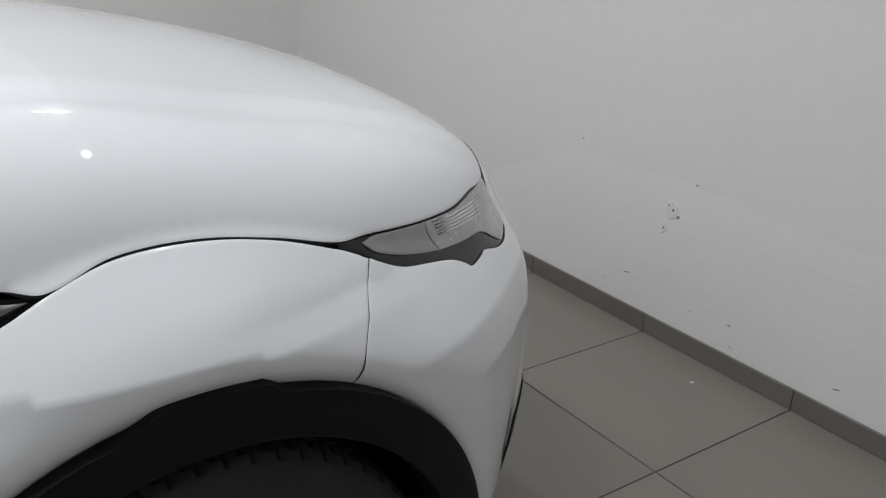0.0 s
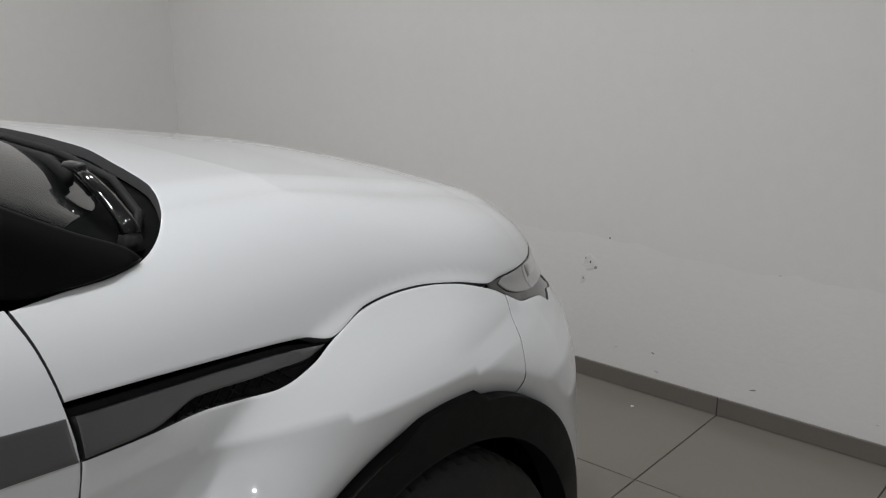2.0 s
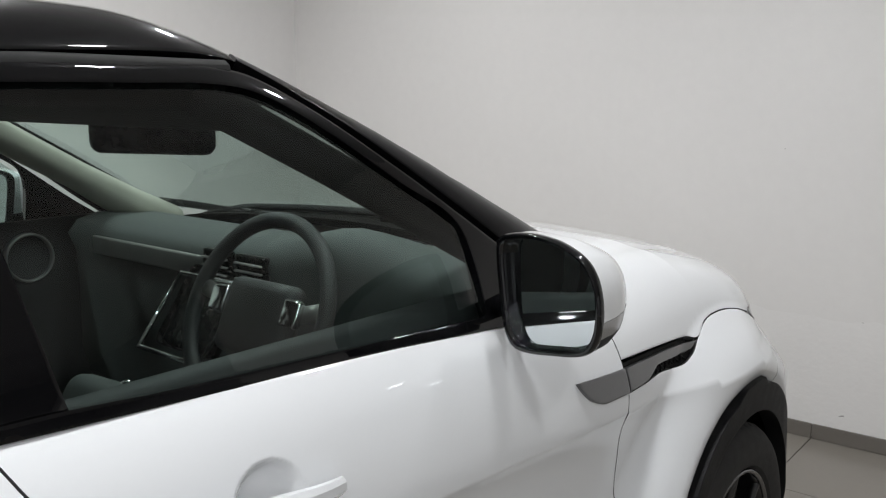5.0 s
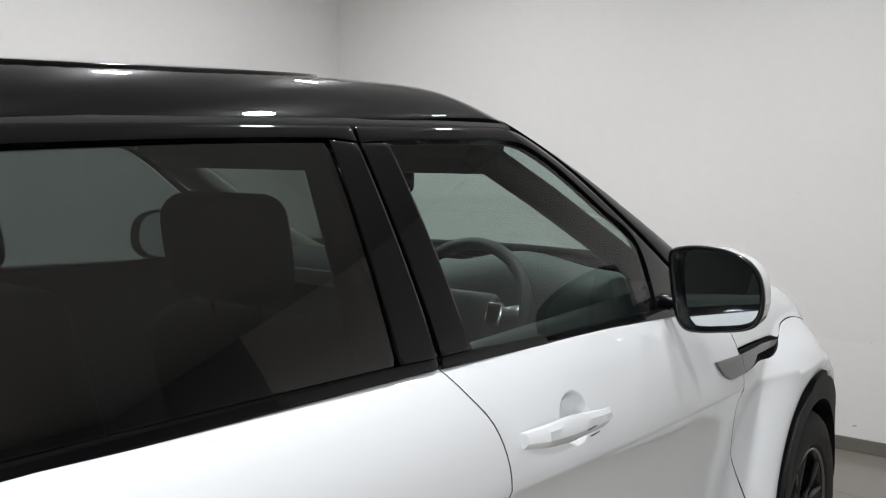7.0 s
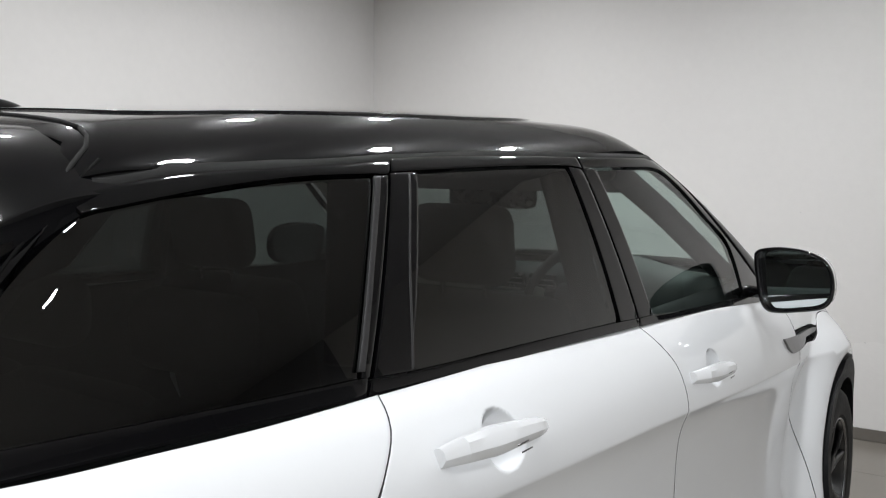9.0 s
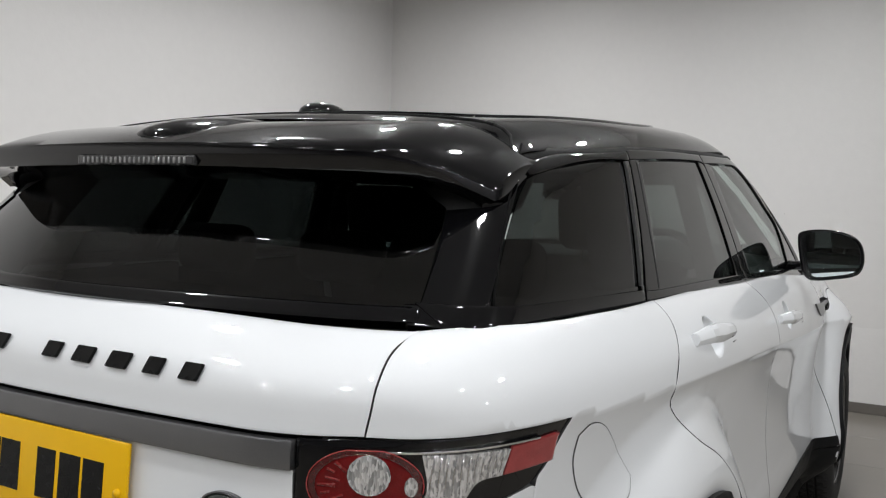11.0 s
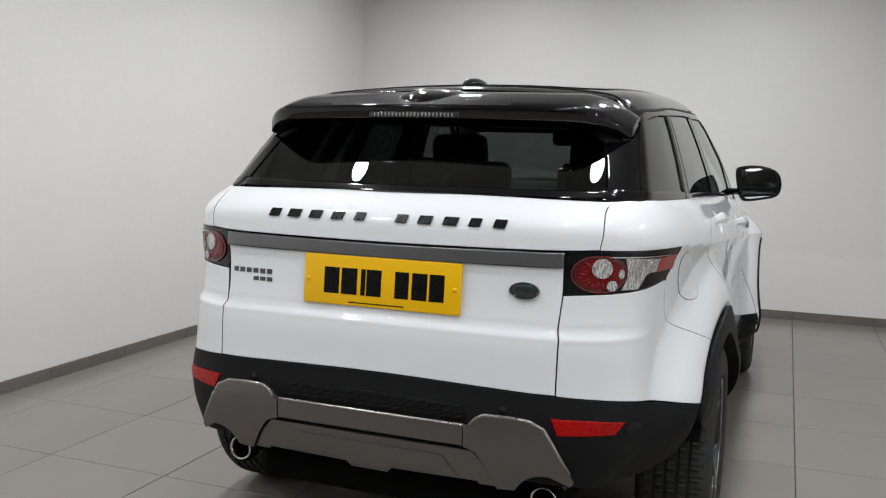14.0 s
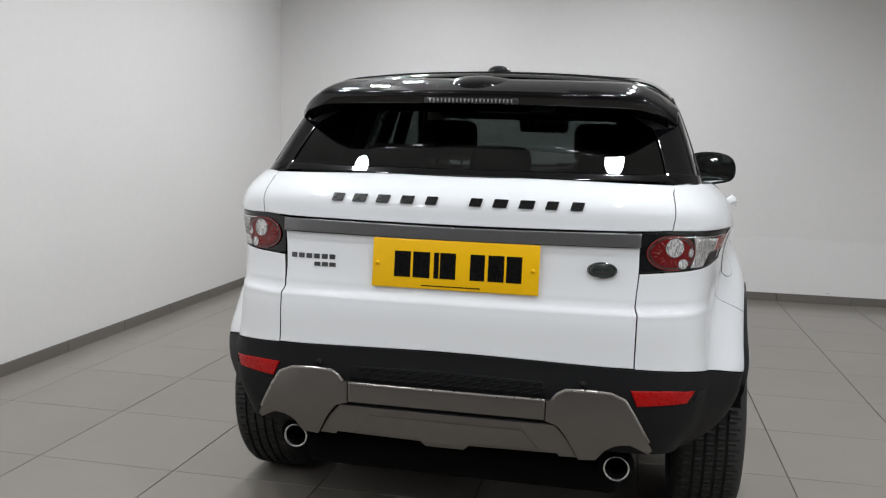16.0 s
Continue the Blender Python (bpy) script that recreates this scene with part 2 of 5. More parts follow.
def prism(outline, depth, bevel=0.):
    """An outline in x, z, with depth along y (towards -y it is proud)."""
    bm = bmesh.new()
    vs = [bm.verts.new((x, 0, z)) for x, z in outline]
    f = bm.faces.new(vs)
    r = bmesh.ops.extrude_face_region(bm, geom=[f])
    bmesh.ops.translate(bm, vec=(0, depth, 0), verts=[v for v in r["geom"] if isinstance(v, bmesh.types.BMVert)])
    bmesh.ops.recalc_face_normals(bm, faces=bm.faces)
    if bevel:
        bmesh.ops.bevel(bm, geom=bm.edges[:], offset=bevel, segments=2, affect="EDGES")
    return bm


def thing(name, label, category, at=(0, 0, 0), group="", kind=""):
    ob = new(name)
    ob.location = at
    return tagged(ob, label, category, group, kind)

# ---- room ----
ROOM = pose(-2.811, 3.247, 0, 0, 0, .486)   # the corner; x along the front wall, -y along the side wall
LONG, DEEP = 11.0, 13.5


def room_part(name, bm, material, label="", parent=None, smooth=False):
    ob = part(name, bm, material, parent, label, smooth)
    if parent is None:
        ob.matrix_world = ROOM
    return ob


def wall(name, size, at, label, material=M_WALL):
    ob = room_part(name, box(size, at), material)
    return tagged(ob, label, "wall", kind="structure")


WT = .2
# past here the north wall is unseen, added grey to steer window reflections
WHITE_END = 8.4
wall_added = wall("wall_north_hall", (LONG - WHITE_END + WT, WT, CEIL), ((LONG + WHITE_END + WT) / 2, WT / 2, CEIL / 2), "unseen grey wall beside the white bay, added to dim reflections", M_UNSEEN_DIM)
wall_front = wall("wall_north", (WHITE_END + WT, WT, CEIL), (WHITE_END / 2 - WT / 2, WT / 2, CEIL / 2), "plain white painted showroom wall with scuffs and a drilled hole")
wall_left = wall("wall_west", (WT, DEEP, CEIL), (-WT / 2, -DEEP / 2, CEIL / 2), "plain white painted showroom side wall")
# east and south walls are unseen, added dark so the car mirrors less
wall_right = wall("wall_east", (WT, DEEP, CEIL), (LONG + WT / 2, -DEEP / 2, CEIL / 2), "unseen grey wall across the room, added to dim reflections", M_UNSEEN_DIM)
wall_back = wall("wall_south", (LONG + 2 * WT, WT, CEIL), (LONG / 2, -DEEP - WT / 2, CEIL / 2), "unseen grey wall at the back, added to dim reflections", M_UNSEEN_DIM)
ceiling = tagged(room_part("ceiling", box((LONG + 2 * WT, DEEP + 2 * WT, .15), (LONG / 2, -DEEP / 2, CEIL + .075)), M_CEIL), "flat grey painted ceiling with recessed downlights", "ceiling", kind="structure")
floor = tagged(room_part("floor", box((LONG + .4, DEEP + .4, .2), (LONG / 2, -DEEP / 2, -.1035)), M_GROUT), "large grey porcelain floor tiles with dark joints", "floor", kind="structure")

# ---- body shape: signed fields of the lower body and of the cabin ----
def curve1(pts):
    """A smooth function through a few (value, result) pairs."""
    xs = np.array([p[0] for p in pts], float)
    ys = np.array([p[1] for p in pts], float)
    m = np.gradient(ys, xs)

    def at(v):
        v = np.clip(v, xs[0], xs[-1])
        i = np.clip(np.searchsorted(xs, v) - 1, 0, len(xs) - 2)
        h = xs[i + 1] - xs[i]
        t = (v - xs[i]) / h
        return ((2 * t**3 - 3 * t**2 + 1) * ys[i] + (t**3 - 2 * t**2 + t) * h * m[i]
                + (3 * t**2 - 2 * t**3) * ys[i + 1] + (t**3 - t**2) * h * m[i + 1])
    return at


def smax(a, b, k):
    h = np.maximum(k - np.abs(a - b), 0) / k
    return np.maximum(a, b) + h * h * k / 4


AXLE_F, AXLE_R, HUB = 1.33, -1.33, 0.36
side_up = curve1([(-.04, .893), (0, .890), (.06, .884), (.12, .868), (.18, .842), (.24, .805), (.30, .770), (.40, .70)])
side_low = curve1([(-.66, .80), (-.56, .862), (-.46, .878), (-.38, .868), (-.28, .860), (-.18, .860), (-.10, .865), (-.05, .8725), (-.02, .8815), (-.008, .8865), (0, .890)])
crease = curve1([(-2.2, 1.12), (-1.83, 1.10), (-1.4, 1.073), (-.3, .992), (.15, .953), (.68, .916), (1.0, .895), (1.3, .88), (2.2, .86)])
waist = curve1([(-2.2, 1.06), (-1.7, 1.05), (-1.0, 1.005), (-.3, .955), (.3, .915), (.8, .885), (1.3, .88), (2.2, .86)])
plan = curve1([(-2.2, -.10), (-1.9, -.095), (-1.75, -.060), (-1.5, -.026), (-1.1, -.006), (-.4, 0), (.4, 0), (.8, 0), (1.2, -.030), (1.6, -.045), (1.9, -.07), (2.2, -.10)])
tail = curve1([(.2, -2.02), (.35, -2.12), (.5, -2.165), (.62, -2.165), (.70, -2.148), (.84, -2.137), (.862, -2.133), (.872, -2.122), (.90, -2.114), (1.0, -2.100),
               (1.10, -2.096), (1.17, -2.080), (1.22, -2.03), (1.30, -1.90)])
nose = curve1([(.2, 2.13), (.4, 2.22), (.6, 2.245), (.75, 2.225), (.85, 2.175), (.95, 2.132), (1.02, 2.059), (1.1, 1.90)])
hood_c = curve1([(-2.5, 1.274), (-1.92, 1.281), (-1.74, 1.300), (-1.5, 1.303), (-1.2, 1.289), (-.8, 1.274), (-.4, 1.266), (.2, 1.27), (.6, 1.235), (.9, 1.207), (1.2, 1.180), (1.5, 1.138), (1.75, 1.094), (1.95, 1.0345), (2.2, .91)])


def body(x, y, z, flange=.018):
    ax = np.abs(x)
    w = waist(y)
    c = crease(y)
    s = np.where(z > c, side_up(z - w), side_low(z - c) + side_up(c - w) - .890) + plan(y)
    for ya, g, rr in ((AXLE_F, .103, .655), (AXLE_R, .085, .69)):
        r = np.hypot(y - ya, (z - HUB) * 1.0)
        if ya > 0:
            rr = rr + .13 * np.clip((y - 1.42) / .3, 0, 1) * np.clip((z - .45) / .25, 0, 1) * np.clip((.945 - z) / .12, 0, 1)   # the front bulge runs on into the bumper
        t = np.clip((r - .44) / (rr - .44), 0, 1)
        s = s + g * (1 - t ** 2.8) ** 1.8 * np.clip((z - .15) / .2, 0, 1)
        s = s - flange * np.clip((.520 - r) / .052, 0, 1.2) ** 2 * np.clip((z - .30) / .12, 0, 1)   # the turned-in flange of the arch
    f = ax - s
    back = tail(z) + .008 * (ax / .5) ** 2 + 1.25 * np.maximum(ax - .45, 0) ** 2
    f = smax(f, (back - y) * .95, .10)
    front = nose(z) - .06 * (ax / .5) ** 2 - (.75 + .578 * np.clip((z - .78) / .12, 0, 1)) * np.maximum(ax - .35, 0) ** 2
    f = smax(f, (y - front) * .9, .156)
    top = hood_c(y) - (.035 - .019 * np.clip((y - .75) / .5, 0, 1) + .023 * np.clip((y - 1.25) / .5, 0, 1)) * (ax / .6) ** 2 - (.25 - .18 * np.clip((y - 1.2) / .4, 0, 1)) * np.maximum(ax - .55, 0) ** 2
    t = np.clip((ax - (.60 - .10 * (y - 1.0))) / .09, 0, 1) * np.clip((y - .8) / .1, 0, 1)
    top = top - .008 * t * t * (3 - 2 * t)
    return smax(f, (z - top) * .95, .09)


def bare(x, y, z):
    """The body as if the wheel arches had no turned-in flange."""
    return body(x, y, z, 0.)


roof_c = curve1([(-2.1, 1.497), (-1.75, 1.553), (-1.3, 1.602), (-.8, 1.636), (-.3, 1.652), (.0, 1.646), (.3, 1.59)])
cab_w = curve1([(-2.1, -.085), (-1.7, -.045), (-1.2, -.014), (-.5, 0), (.2, .004), (.8, -.01), (1.2, -.05)])


def cabin(x, y, z):
    ax = np.abs(x)
    t = z - 1.19
    f = (ax - (.783 - .28 * t - .27 * t * t + cab_w(y))) * .93
    top = roof_c(y) - (.042 - .010 * np.clip((-.6 - y) / .6, 0, 1)) * (ax / .6) ** 2
    f = smax(f, z - top, .10)
    screen = (z - 1.155) + .475 * (y - 1.14) + .16 * (ax / .6) ** 2 * .445
    f = smax(f, screen * .91, .05)
    back = -(y + 1.985) * .66 + (z - 1.25) * .78 + .045 * (ax / .5) ** 2 + .4 * np.maximum(ax - .5, 0) ** 2
    return smax(f, back, .05)


def shoot(field, start, way, reach=3.2, steps=220):
    """Where rays first enter the field's inside."""
    start, way = np.asarray(start, float), np.asarray(way, float)
    ts = np.linspace(0, reach, steps)
    p = start[:, None, :] + ts[None, :, None] * way[:, None, :]
    v = field(p[..., 0], p[..., 1], p[..., 2]) < 0
    i = np.where(v.any(1), v.argmax(1), steps - 1)
    lo, hi = ts[np.maximum(i - 1, 0)], ts[i]
    for _ in range(22):
        mid = (lo + hi) / 2
        q = start + mid[:, None] * way
        inside = field(q[:, 0], q[:, 1], q[:, 2]) < 0
        hi, lo = np.where(inside, mid, hi), np.where(inside, lo, mid)
    return start + hi[:, None] * way, v.any(1)


def slope(field, p):
    e = 1e-4
    g = np.stack([field(*(p + e * a).T) - field(*(p - e * a).T) for a in np.eye(3)], 1)
    return g / np.maximum(np.linalg.norm(g, axis=1, keepdims=True), 1e-9)

# ---- panels: outlines laid on the body's surface ----
from mathutils.geometry import delaunay_2d_cdt

REAR_C, NOSE_C, HOOD_Z = -1.2, 1.15, .6


def to_uv(proj, p):
    if len(p) == 2:
        return p
    x, y, z = p
    if proj == "side":
        return (y, z)
    if proj == "rear":
        return (x, z)
    if proj == "top":
        return (x, y)
    if proj == "tail":
        return (.9 * math.atan2(x, REAR_C - y), z)
    if proj == "nose":
        return (.9 * math.atan2(x, y - NOSE_C), z)
    return (.75 * math.atan2(x, z - HOOD_Z), y)


def uv_rays(proj, uv):
    u, v = uv[:, 0], uv[:, 1]
    o, one = np.zeros_like(u), np.ones_like(u)
    if proj == "side":
        return np.stack([1.7 * one, u, v], 1), np.stack([-one, o, o], 1)
    if proj == "rear":
        return np.stack([u, -3 * one, v], 1), np.stack([o, one, o], 1)
    if proj == "top":
        return np.stack([u, v, 2.2 * one], 1), np.stack([o, o, -one], 1)
    if proj == "tail":
        a = u / .9
        return np.stack([2.2 * np.sin(a), REAR_C - 2.2 * np.cos(a), v], 1), np.stack([-np.sin(a), np.cos(a), o], 1)
    if proj == "nose":
        a = u / .9
        return np.stack([2.2 * np.sin(a), NOSE_C + 2.2 * np.cos(a), v], 1), np.stack([-np.sin(a), -np.cos(a), o], 1)
    a = u / .75
    return np.stack([1.7 * np.sin(a), v, HOOD_Z + 1.7 * np.cos(a)], 1), np.stack([-np.sin(a), o, -np.cos(a)], 1)


def smooth_loop(pts, step, sharp=48):
    """A closed outline: smooth where it bends gently, with its corners kept."""
    n = len(pts)
    p = np.array(pts, float)
    corner = []
    for i in range(n):
        a, b = p[i] - p[i - 1], p[(i + 1) % n] - p[i]
        c = np.dot(a, b) / max(np.linalg.norm(a) * np.linalg.norm(b), 1e-9)
        corner.append(math.degrees(math.acos(max(-1, min(1, c)))) > sharp)
    out = []
    for i in range(n):
        p1, p2 = p[i], p[(i + 1) % n]
        l = np.linalg.norm(p2 - p1)
        m1 = (p2 - p1) if corner[i] else (p2 - p[i - 1]) * l / max(l + np.linalg.norm(p1 - p[i - 1]), 1e-9)
        p3 = p[(i + 2) % n]
        m2 = (p2 - p1) if corner[(i + 1) % n] else (p3 - p1) * l / max(l + np.linalg.norm(p3 - p2), 1e-9)
        k = max(1, int(math.ceil(l / step)))
        for j in range(k):
            t = j / k
            out.append((2 * t**3 - 3 * t**2 + 1) * p1 + (t**3 - 2 * t**2 + t) * m1 + (3 * t**2 - 2 * t**3) * p2 + (t**3 - t**2) * m2)
    return np.array(out)


def area2(p):
    return np.sum(p[:, 0] * np.roll(p[:, 1], -1) - np.roll(p[:, 0], -1) * p[:, 1]) / 2


def inside(poly, q):
    x, y = q[:, 0], q[:, 1]
    r = np.zeros(len(q), bool)
    a, b = poly, np.roll(poly, -1, 0)
    for (x1, y1), (x2, y2) in zip(a, b):
        if y1 == y2:
            continue
        c = ((y1 > y) != (y2 > y)) & (x < (x2 - x1) * (y - y1) / (y2 - y1) + x1)
        r ^= c
    return r


def edge_gap(poly, q):
    d = np.full(len(q), 9.)
    a, b = poly, np.roll(poly, -1, 0)
    for p1, p2 in zip(a, b):
        v = p2 - p1
        t = np.clip(((q - p1) @ v) / max(v @ v, 1e-12), 0, 1)
        d = np.minimum(d, np.linalg.norm(q - p1 - t[:, None] * v, axis=1))
    return d


def panel(name, proj, outline, field, material, parent, label="", inset=.0016, deep=.018, cell=.035, lift=0., mirror=False, sharp=48, dent=None, fine=(), along=None):
    """A sheet of the body's surface inside an outline, with a rim. Outline points are (u, v) or places on the surface."""
    loop = smooth_loop([to_uv(proj, p) for p in outline], cell * .6, sharp)
    if area2(loop) < 0:
        loop = loop[::-1]
    if inset:
        t = np.roll(loop, -1, 0) - np.roll(loop, 1, 0)
        t /= np.maximum(np.linalg.norm(t, axis=1, keepdims=True), 1e-9)
        loop = loop + inset * np.stack([-t[:, 1], t[:, 0]], 1)
    lo, hi = loop.min(0), loop.max(0)
    gx, gy = np.meshgrid(np.arange(lo[0] + cell / 2, hi[0], cell), np.arange(lo[1] + cell / 2, hi[1], cell * .87))
    gx = gx + (np.arange(gx.shape[0]) % 2)[:, None] * cell / 2
    g = np.stack([gx.ravel(), gy.ravel()], 1)
    g = g[inside(loop, g)]
    if len(g):
        g = g[edge_gap(loop, g) > cell * .4]
    n = len(loop)
    t = np.roll(loop, -1, 0) - np.roll(loop, 1, 0)
    t /= np.maximum(np.linalg.norm(t, axis=1, keepdims=True), 1e-9)
    hem = loop + .0045 * np.stack([-t[:, 1], t[:, 0]], 1)
    hem = hem[inside(loop, hem)]
    if len(hem):
        hem = hem[edge_gap(loop, hem) > .0035]
    extra = []
    for cu, cv, ru, rv, step in fine:
        a, b = np.meshgrid(np.arange(-ru, ru, step), np.arange(-rv, rv, step * .87))
        a = a + (np.arange(a.shape[0]) % 2)[:, None] * step / 2
        e = np.stack([a.ravel(), b.ravel()], 1)
        e = e[np.hypot(e[:, 0] / ru, e[:, 1] / rv) < 1] + [cu, cv]
        e = e[inside(loop, e)]
        extra.append(e[edge_gap(loop, e) > step * .5])
        if len(g):
            g = g[np.hypot((g[:, 0] - cu) / ru, (g[:, 1] - cv) / rv) > 1]
    if along is not None:
        # rows of points on both sides of a crease keep it crisp
        e = np.array([(u, along(u) + k) for u in np.arange(lo[0], hi[0], .022) for k in (-.012, -.003, .003, .012)])
        e = e[inside(loop, e)]
        e = e[edge_gap(loop, e) > .006]
        if len(g):
            g = g[np.abs(g[:, 1] - along(g[:, 0])) > .02]
        hem = hem[np.abs(hem[:, 1] - along(hem[:, 0])) > .002] if len(hem) else hem
        for cu, cv, ru, rv, step in fine:
            e = e[np.hypot((e[:, 0] - cu) / ru, (e[:, 1] - cv) / rv) > 1]
        extra.append(e)
    allp = np.vstack([q for q in (loop, hem, g, *extra) if len(q)])
    vs, _, fs, *_ = delaunay_2d_cdt([Vector(p) for p in allp], [(i, (i + 1) % n) for i in range(n)], [], 1, 1e-5)
    uv = np.array([(v.x, v.y) for v in vs])
    start, way = uv_rays(proj, uv)
    p, hit = shoot(field, start, way)
    nor = slope(field, p)
    off = np.full(len(p), lift)
    if dent is not None:
        off = off + dent(p)
    p = p + nor * off[:, None]
    if dent is not None:
        e = 2e-3
        for ax in range(3):
            sh = np.zeros(3)
            sh[ax] = e
            nor[:, ax] -= (dent(p + sh) - dent(p - sh)) / (2 * e)
        nor /= np.linalg.norm(nor, axis=1, keepdims=True)
    if mirror:
        p, nor = p * [-1, 1, 1], nor * [-1, 1, 1]
    tris = []
    for f in fs:
        q = p[list(f)[:3]]
        k = np.cross(q[1] - q[0], q[2] - q[0]) @ nor[list(f)[:3]].sum(0)
        tris.append(tuple(f) if k > 0 else tuple(f[::-1]))
    count = {}
    for f in tris:
        for i in range(len(f)):
            a, b = f[i], f[(i + 1) % len(f)]
            count[(a, b)] = count.get((a, b), 0) + 1
    border = [(a, b) for (a, b) in count if (b, a) not in count]
    verts, norms, faces = list(p), list(nor), list(tris)
    idx = {}
    for a, b in border:
        w = np.cross(p[b] - p[a], nor[a])
        w /= max(np.linalg.norm(w), 1e-9)
        for v in (a, b):
            idx.setdefault(v, [np.zeros(3), 0, 0])
            idx[v][0] = idx[v][0] + w
    base = len(verts)
    for k, (v, rec) in enumerate(idx.items()):
        w = rec[0] / max(np.linalg.norm(rec[0]), 1e-9)
        rec[1], rec[2] = base + 2 * k, base + 2 * k + 1
        verts += [p[v], p[v] - nor[v] * deep]
        norms += [w, w]
        norms[v] = nor[v] * .85 + w * .3
        norms[v] = norms[v] / np.linalg.norm(norms[v])
    for a, b in border:
        faces.append((idx[a][1], idx[a][2], idx[b][2], idx[b][1]))
    me = bpy.data.meshes.new(name)
    me.from_pydata([tuple(v) for v in verts], [], [tuple(int(i) for i in f) for f in faces])
    for f in me.polygons:
        f.use_smooth = True
    me.normals_split_custom_set_from_vertices([tuple(v) for v in norms])
    me.materials.append(material)
    # rims of white panels are coloured dark in place of the gap's shade
    if material is M_WHITE:
        me.materials.append(M_GAPSHADE)
        for f in me.polygons[len(tris):]:
            f.material_index = 1
    ob = new(name, me)
    ob.parent = parent
    if label:
        tagged(ob, label)
    return ob


def pair(name, *args, **kw):
    """The same panel on both flanks."""
    return panel(name, *args, **kw), panel(name, *args, mirror=True, **kw)

# ---- the car ----
car = thing("car", "white four-wheel-drive car with black roof parked on grey tiles", "car")

HOODCUT = [(1.175, .972), (1.255, .995), (1.355, .998), (1.455, .983), (1.55, .954)]
WING_SEAM = [(1.590, .916), (1.564, .870), (1.545, .831), (1.533, .784)]   # between wing and front bumper
VENTLOW = [(.797, .947), (.88, .946), (.954, .947), (1.059, .937), (1.122, .951)]
A_GAP = [(.770, 1.108), (.783, 1.066), (.791, 1.007)]
B_GAP = [(-.344, 1.182), (-.325, 1.137), (-.302, 1.095), (-.289, 1.03), (-.296, .96), (-.285, .85), (-.272, .6), (-.27, .425)]
C_GAP = [(-1.232, 1.212), (-1.262, 1.18), (-1.312, 1.141), (-1.375, 1.08), (-1.372, 1.03), (-1.30, .96), (-1.19, .90), (-1.075, .815), (-.985, .70), (-.935, .56), (-.925, .425)]


def arc(cy, cz, r, a0, a1, n=14):
    return [(cy + r * math.cos(radians(a0 + (a1 - a0) * i / n)), cz + r * math.sin(radians(a0 + (a1 - a0) * i / n))) for i in range(n + 1)]


FA = arc(AXLE_F, HUB, .468, 64, 178)      # front arch edge, from the bumper seam backwards
RA = arc(AXLE_R, HUB, .475, 143, 27)      # rear arch edge, from the bumper seam forwards

# wings, doors and quarters
fender_line = ([(.797, .36), (.797, .80), (.787, .895), (.797, .947)] + VENTLOW[1:] + HOODCUT[:-1] + [(1.540, 0.955), (1.575, 0.940), (1.597, 0.928)] + WING_SEAM + FA[1:-1] + [(.862, .36)])
pair("front_fender", "side", fender_line, body, M_WHITE, car, cell=.013, inset=.0012)
door_f = [(.770, 1.106), (.783, 1.066), (.793, 1.007), (.797, .947), (.787, .895), (.797, .80), (.797, .425), (.26, .425)] + B_GAP[::-1] + [(-.06, 1.166), (.2, 1.152), (.45, 1.133)]


def bowl(by, bz):
    def dent(p):
        d = np.hypot((p[:, 1] - by) / .053, (p[:, 2] - bz) / .043)
        return np.where(d < 1, -.028 * np.maximum(1 - d ** 4, 0) ** 1.5, 0)
    return dent


F_BOWL, R_BOWL = (-.066, 1.048), (-1.043, 1.118)
front_doors = pair("front_door", "side", door_f, body, M_WHITE, car, cell=.035, along=crease, dent=bowl(*F_BOWL), fine=((*F_BOWL, .058, .048, .0038),))
door_r = [(-.344, 1.182)] + B_GAP[1:] + [(-.6, .425)] + C_GAP[::-1] + [(-.80, 1.198)]
rear_doors = pair("rear_door", "side", door_r, body, M_WHITE, car, cell=.035, along=crease, dent=bowl(*R_BOWL), fine=((*R_BOWL, .058, .048, .0038),))


def S(y, z):
    """A place on the flank, by its y and z."""
    p, _ = shoot(body, [(1.7, y, z)], [(-1, 0, 0)])
    return tuple(p[0])


def Bk(x, z):
    """A place on the tail, by its x and z."""
    p, _ = shoot(body, [(x, -3, z)], [(0, 1, 0)])
    return tuple(p[0])


GATE_LINE = [(.599, -1.866, 1.2285), (.624, -1.962, 1.206), (.636, -2.015, 1.171), (.638, -2.036, 1.128), (.634, -2.041, 1.101)]
LAMP_TOP = [Bk(.545, 1.096), Bk(.60, 1.099), Bk(.66, 1.100), Bk(.72, 1.099)]
LAMP_TIP = S(-1.775, 1.097)
LAMP_LOW = [S(-1.80, 1.032), Bk(.782, 1.005), Bk(.74, .990), Bk(.64, .982), Bk(.545, .977)]
SEAM = [S(-1.82, 1.0), S(-1.815, .945), S(-1.79, .880), S(-1.70, .832), S(-1.555, .780)]
quarter = ([S(y, z) for y, z in C_GAP[:-3]] + [S(y, z) for y, z in RA[::-1][1:-1]] + SEAM[::-1][:-1] + [S(-1.82, 1.01), LAMP_LOW[0], LAMP_TIP] + LAMP_TOP[::-1][:2]
           + [(.634, -2.041, 1.101)] + GATE_LINE[::-1][1:] + [S(-1.65, 1.225), S(-1.45, 1.219)])
pair("rear_quarter", "tail", quarter, body, M_WHITE, car, cell=.013, inset=.0009)
